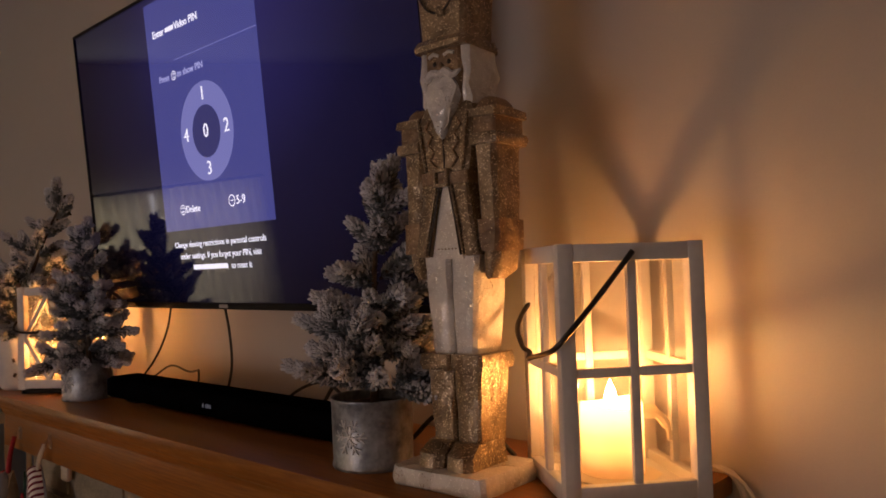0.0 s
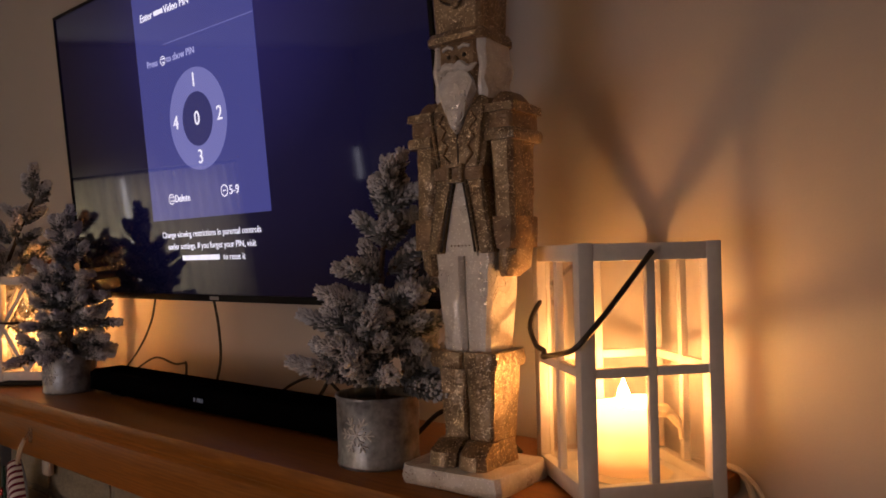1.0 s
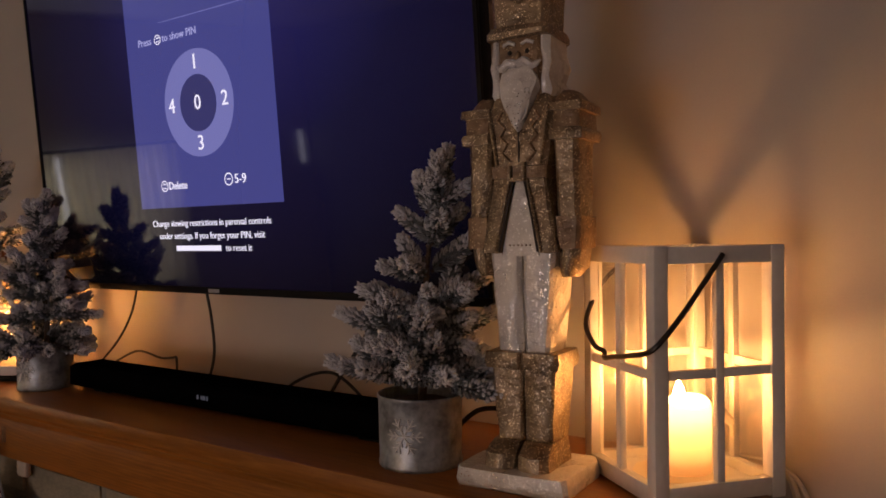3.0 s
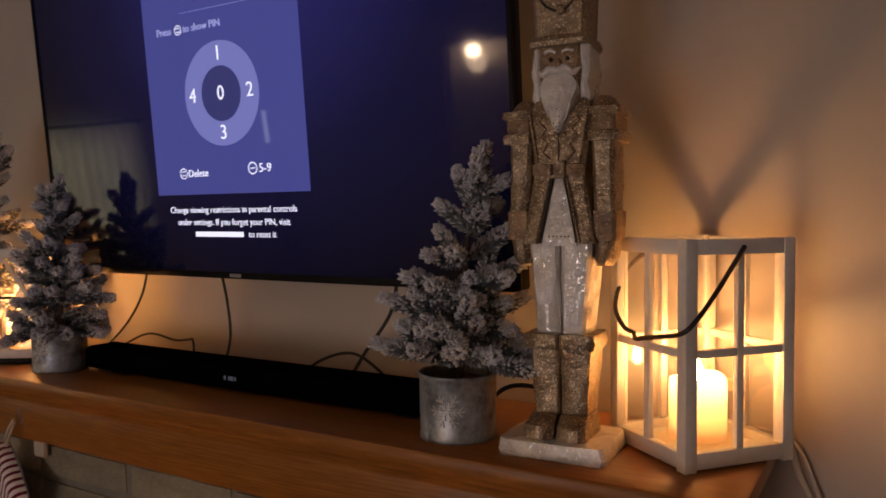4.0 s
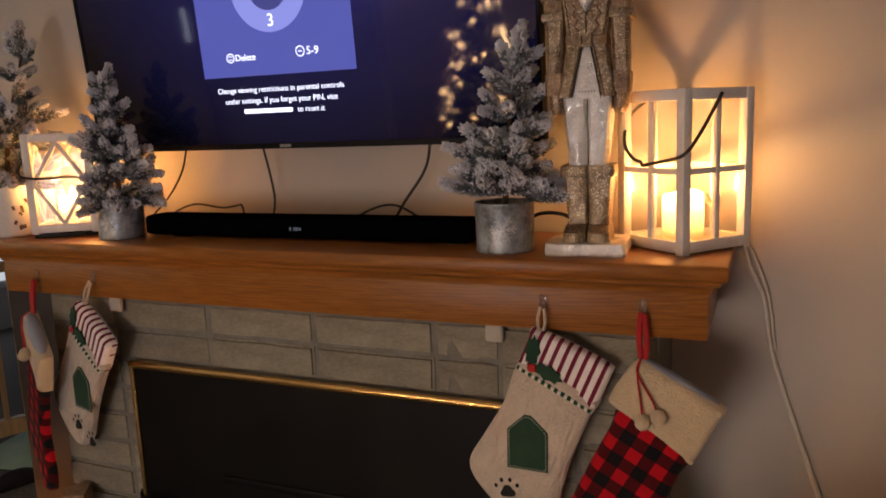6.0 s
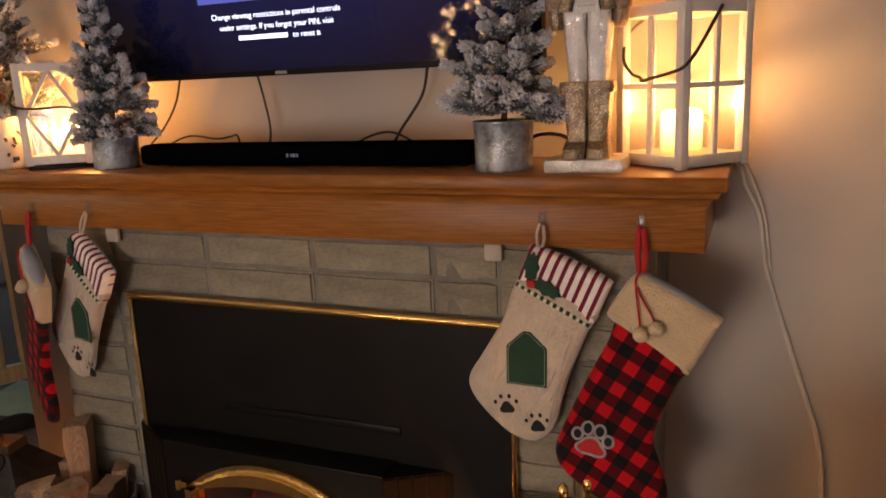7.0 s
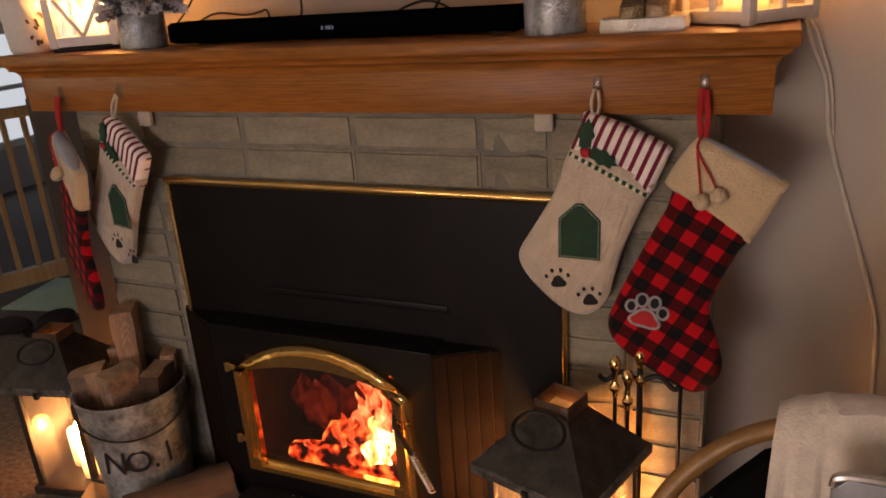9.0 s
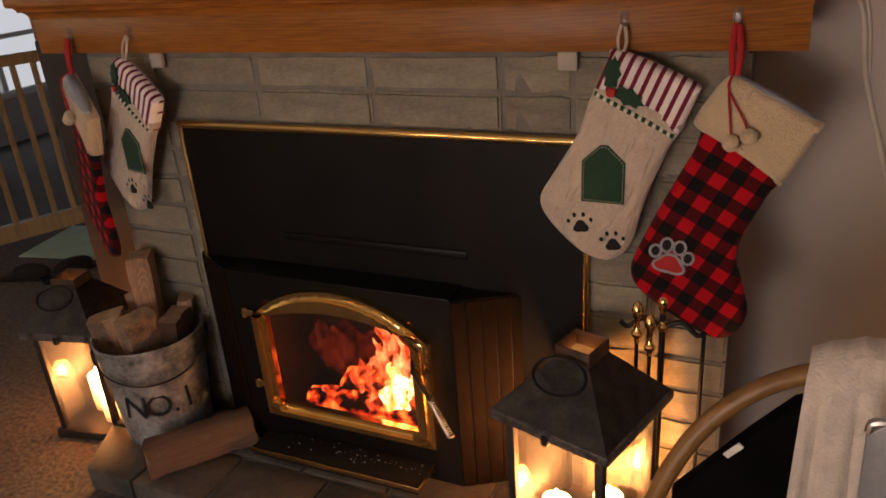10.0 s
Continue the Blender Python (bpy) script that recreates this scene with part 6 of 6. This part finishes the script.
turning = [(0.001, 0.0), (0.006, 0.002), (0.006, 0.012), (0.012, 0.018), (0.013, 0.026), (0.007, 0.034), (0.006, 0.060), (0.011, 0.070), (0.014, 0.084), (0.010, 0.098), (0.004, 0.104), (0.001, 0.106)]
for k, (x, y, z) in enumerate(((0.0, 0.0, 0.545), (-0.052, -0.022, 0.53), (-0.022, -0.03, 0.505))):
    bm = bmesh.new()
    lathe(bm, [(r, z + h) for r, h in turning], 14, x, y)
    part("handle", bm, BRASS, tools, "turned brass handle")
for x, y, z0 in ((-0.052, -0.022, 0.06), (-0.022, -0.03, 0.05), (0.090, -0.008, 0.04)):
    bm = bmesh.new()
    tube(bm, [(x, y, z0), (x, y, 0.575)], 0.0045, 8)
    part("rod", bm, IRON, tools)
bm = bmesh.new()
box(bm, -0.085, -0.018, -0.034, -0.026, 0.02, 0.12, 0.004)
part("shovel_blade", bm, IRON, tools)

# ---- rattan chair with a throw ----
RATTAN = mat("rattan", (0.22, 0.115, 0.034), 0.42, 0, 0.25, 9, 90, 0.15)
chair = thing("rattan_chair", pose(0.325, -0.62, 0.012), "honey-coloured rattan armchair with a black seat cushion", "chair")
bm = bmesh.new()
arm = smooth_line([(-0.455, -0.06, 0.50), (-0.435, -0.02, 0.60), (-0.405, 0.0, 0.69), (-0.355, 0.02, 0.775), (-0.285, 0.03, 0.845), (-0.205, 0.02, 0.895), (-0.10, 0.0, 0.935), (0.02, -0.02, 0.955), (0.18, -0.06, 0.95), (0.30, -0.16, 0.90)], 6)
tube(bm, arm, 0.0150, 14)
part("arm_rail", bm, RATTAN, chair, "bent honey-coloured bamboo rail")
bm = bmesh.new()
for k in range(38, len(arm), 30):
    p, d = arm[k], (arm[min(k + 1, len(arm) - 1)] - arm[k - 1]).normalized()
    tube(bm, [p - d * 0.010, p + d * 0.010], 0.0160, 14)
part("binding", bm, mat("cane_binding", (0.26, 0.14, 0.04), 0.5, 0, 0.3, 30, 200, 0.5), chair, "darker cane binding")
for pts in (((-0.455, -0.06, 0.50), (-0.45, -0.10, 0.25), (-0.42, -0.12, 0.0)), ((0.30, -0.16, 0.90), (0.34, -0.2, 0.45), (0.36, -0.22, 0.0)), ((-0.32, 0.03, 0.40), (-0.31, 0.03, 0.2), (-0.30, 0.02, 0.0)), ((0.2, 0.05, 0.9), (0.22, 0.08, 0.4), (0.24, 0.1, 0.0))):
    bm = bmesh.new()
    tube(bm, smooth_line(pts, 5), 0.018, 12)
    part("leg", bm, RATTAN, chair)
bm = bmesh.new()
prism(bm, [(-0.40, 0.44), (0.20, 0.44), (0.26, 0.60), (0.20, 0.86), (0.05, 0.90), (-0.16, 0.90), (-0.246, 0.862), (-0.30, 0.797), (-0.40, 0.665)], -0.022, 0.022, 0.018)
turned(bm, bm.verts[:], pose(0.0, -0.012, 0.0))
part("back_cushion", bm, mat("black_cloth", (0.003, 0.003, 0.0032), 0.95, 0, 0.3, 12, 250, 0.5, spec=0.05), chair, "black cloth cushion")
bm = bmesh.new()
turned(bm, box(bm, -0.016, 0.016, -0.0015, 0.0015, -0.005, 0.005, 0.001), pose(-0.316, -0.0365, 0.772, 0, -50, 0))
part("cloth_label", bm, WHITE, chair, "small white sewn label")

bm = bmesh.new()
box(bm, -0.40, 0.32, -0.50, -0.06, 0.36, 0.45, 0.03)
part("seat_cushion", bm, mat("black_seat_cloth", (0.003, 0.003, 0.0032), 0.95, 0, 0.3, 12, 250, 0.5, spec=0.05), chair, "black cloth seat cushion")
tray = thing("tray", pose(0.30, -0.745, 0.465), "grey tray with a silver rim leaning on the chair", "tray")
bm = bmesh.new()
prism(bm, [(-0.128, 0.0), (0.20, 0.0), (0.20, 0.462), (-0.125, 0.468), (-0.142, 0.450), (-0.135, 0.2)], -0.006, 0.006, 0.002)
part("plate", bm, mat("grey_enamel", (0.22, 0.23, 0.25), 0.35, 0.2, 0.15, 12, 150, 0.05), tray)
bm = bmesh.new()
tube(bm, smooth_line([(-0.140, 0, 0.452), (-0.124, 0, 0.470), (0.0, 0, 0.468), (0.20, 0, 0.463)], 5), 0.006, 8)
part("rim", bm, STEEL, tray, "bright silver rim")

TERRY = mat("white_fleece", (0.60, 0.54, 0.48), 1.0, 0, 0.10, 40, 240, 0.8, sheen=0.5, relief=0.004)
bm = bmesh.new()
n, k = 120, 36
grid = []
for j in range(k + 1):
    row = []
    for i in range(n + 1):
        s, t = i / n, j / k
        x = 0.088 + 0.45 * s + 0.012 * math.sin(7 * t + 9 * s)
        # up over the rail from behind and down the front
        a = (t - 0.30) * 2.0
        ph = 58 * s + 2.2 * math.sin(2.2 * t + 5 * s) + 6 * s * s
        fold = 0.020 * (1 - 2 * abs(math.sin(ph / 2)) ** 0.8) + 0.007 * math.sin(97 * s + 5 * t) + 0.012 * noise.noise(Vector((s * 9, t * 7, 3)))
        if t < 0.30:
            y, z = -0.575 + fold * 0.4, 0.945 - (0.30 - t) * 0.9
        elif t < 0.42:
            b = (t - 0.30) / 0.12 * math.pi
            y, z = -0.610 + 0.038 * math.cos(b), 0.945 + 0.026 * math.sin(b)
        else:
            y, z = -0.648 - 0.060 * min(1, (t - 0.42) * 9) - 0.05 * (t - 0.42) + fold * min(1, (t - 0.42) * 6), 0.945 - (t - 0.42) * 1.7
        z += 0.012 * noise.noise(Vector((x * 12, t * 5, 1))) + 0.004 * (0.5 - abs(math.sin(ph / 2))) * max(0, 1 - abs(t - 0.36) * 7)
        z -= 0.035 * (1 - s) ** 6
        row.append(bm.verts.new((x, y, z)))
    grid.append(row)
for a, b in zip(grid, grid[1:]):
    for i in range(n):
        bm.faces.new((a[i], a[i + 1], b[i + 1], b[i]))
bmesh.ops.recalc_face_normals(bm, faces=bm.faces)
bmesh.ops.solidify(bm, geom=bm.faces[:], thickness=0.010)
tagged(part("throw_blanket", bm, TERRY), "soft off-white fleece throw hung over the chair rail", "blanket")

# ---- what shows past the end of the mantel ----
rail = thing("stair_railing", pose(-3.78, 1.0, 0.0, 0, 0, 64), "pale wooden stair railing with square spindles", "railing")
bm = bmesh.new()
box(bm, -0.95, 0.95, -0.03, 0.03, 0.98, 1.035, 0.008)
part("handrail", bm, PALE_WOOD, rail)
bm = bmesh.new()
box(bm, -0.95, 0.95, -0.03, 0.03, 0.06, 0.15, 0.005)
part("bottom_rail", bm, PALE_WOOD, rail)
for i in range(18):
    bm = bmesh.new()
    x = -0.87 + 0.1024 * i
    box(bm, x - 0.014, x + 0.014, -0.014, 0.014, 0.15, 0.98, 0.003)
    part("spindle", bm, PALE_WOOD, rail)
for x in (-0.995, 0.995):
    bm = bmesh.new()
    box(bm, x - 0.045, x + 0.045, -0.045, 0.045, 0.0, 1.10, 0.006)
    part("newel_post", bm, PALE_WOOD, rail)

bm = bmesh.new()
box(bm, -0.36, 0.36, -0.22, 0.22, 0.0, 0.008, 0.003)
mint = tagged(part("floor_mat", bm, mat("mint_mat", (0.42, 0.60, 0.47), 0.8, 0, 0.1, 8, 200, 0.2)), "pale mint green mat lying on the carpet", "mat")
mint.matrix_world = pose(-3.40, 1.13, 0.001, 0, 0, 10)


def slipper(x, y, turn):
    top = thing("slipper", pose(x, y, 0.0, 0, 0, turn), "dark soft slipper lying on the carpet", "slipper", "slippers on the carpet")
    bm = bmesh.new()
    box(bm, -0.13, 0.13, -0.045, 0.045, 0.0, 0.018, 0.008)
    part("sole", bm, IRON, top)
    bm = bmesh.new()
    made = bmesh.ops.create_icosphere(bm, subdivisions=3, radius=1)["verts"]
    turned(bm, made, Matrix.LocRotScale((0.035, 0, 0.035), None, (0.10, 0.048, 0.045)))
    part("upper", bm, INK, top)


slipper(-3.42, 0.66, 20)
slipper(-3.24, 0.76, 70)

window = thing("window", pose(-6.1, 2.75, 0.38, 0, 0, 90), "bright daylit window of the next room", "window", kind="structure")
bm = bmesh.new()
for b in ((-0.80, 0.80, -0.05, 0.0, 0, 0.06), (-0.80, 0.80, -0.05, 0.0, 0.94, 1.0), (-0.80, -0.74, -0.05, 0.0, 0.06, 0.94), (0.74, 0.80, -0.05, 0.0, 0.06, 0.94), (-0.025, 0.025, -0.05, 0.0, 0.06, 0.94), (-0.74, -0.025, -0.04, 0.0, 0.48, 0.52), (0.025, 0.74, -0.04, 0.0, 0.48, 0.52)):
    box(bm, *b, 0.004)
part("window_frame", bm, WHITE, window)
bm = bmesh.new()
box(bm, -0.76, 0.76, -0.012, -0.008, 0.05, 0.95)
part("pane", bm, glow("daylight", (0.86, 0.95, 0.97), 0.32), window, "overcast daylight outside", False)

# ---- what the television mirrors: a lit tree and a lamp at the far side of the room ----
xmas = thing("christmas_tree", pose(-1.76, -3.45, 0.0), "dark green christmas tree strung with small warm lights", "christmas tree")
PINE = mat("pine_needles", (0.030, 0.055, 0.030), 0.8, 0, 0.5, 20, 150, 0.4)
rng = random.Random(31)
bm = bmesh.new()
tube(bm, [(0, 0, 0), (0, 0, 1.85)], [0.04, 0.008], 10)
part("trunk", bm, BARK, xmas)
bm = bmesh.new()
bulbs = []
for k in range(900):
    f = rng.random() ** 0.8
    z = 0.25 + 1.65 * f
    rad = 0.55 * (1 - f) + 0.03
    a = rng.uniform(0, 2 * math.pi)
    r = rad * rng.uniform(0.55, 1.05)
    p = Vector((r * math.cos(a), r * math.sin(a), z))
    d = Vector((math.cos(a), math.sin(a), rng.uniform(-0.4, 0.3))).normalized()
    s = Vector((-math.sin(a), math.cos(a), 0)) * 0.022
    ln = rng.uniform(0.06, 0.13)
    v = [bm.verts.new(p - d * ln * 0.4 + s * 0.5), bm.verts.new(p - d * ln * 0.4 - s * 0.5), bm.verts.new(p + s * -1 + d * ln * 0.2), bm.verts.new(p + d * ln), bm.verts.new(p + s + d * ln * 0.2), bm.verts.new(p + Vector((0, 0, 0.03)))]
    for tri in ((0, 1, 5), (1, 2, 5), (2, 3, 5), (3, 4, 5), (4, 0, 5), (0, 4, 3, 2, 1)):
        bm.faces.new([v[i] for i in tri])
    if k % 7 == 0:
        bulbs.append(p + d * ln * 0.9)
tagged(part("crown", bm, PINE, xmas, "dark needles", False), "", "", "", "stuff")
bm = bmesh.new()
for p in bulbs:
    bmesh.ops.create_icosphere(bm, subdivisions=1, radius=0.0085, matrix=Matrix.Translation(p))
tagged(part("fairy_lights", bm, glow("fairy_light", (1.0, 0.62, 0.28), 90), xmas, "small warm fairy lights"), "", "", "", "stuff")
sconce = thing("wall_lamp", pose(-3.0, -5.0, 2.28), "lit wall lamp with a small frosted shade", "lamp")
bm = bmesh.new()
lathe(bm, [(0.001, -0.05), (0.05, -0.04), (0.085, 0.02), (0.09, 0.09), (0.086, 0.09), (0.078, 0.02), (0.045, -0.03), (0.001, -0.04)], 24, 0, 0.14)
part("shade", bm, glow("lamp_shade", (1.0, 0.74, 0.45), 9), sconce, "frosted shade, lit")
bm = bmesh.new()
tube(bm, [(0, 0.0, 0), (0, 0.08, -0.05), (0, 0.14, -0.045)], 0.010, 8)
lathe(bm, [(0.001, -0.06), (0.05, -0.06), (0.05, 0.06), (0.001, 0.06)], 16, 0, 0.01)
part("bracket", bm, BRASS, sconce)
lamp("wall_lamp_light", "POINT", pose(-3.0, -4.80, 2.42), 14, (1.0, 0.72, 0.42), 0.06)
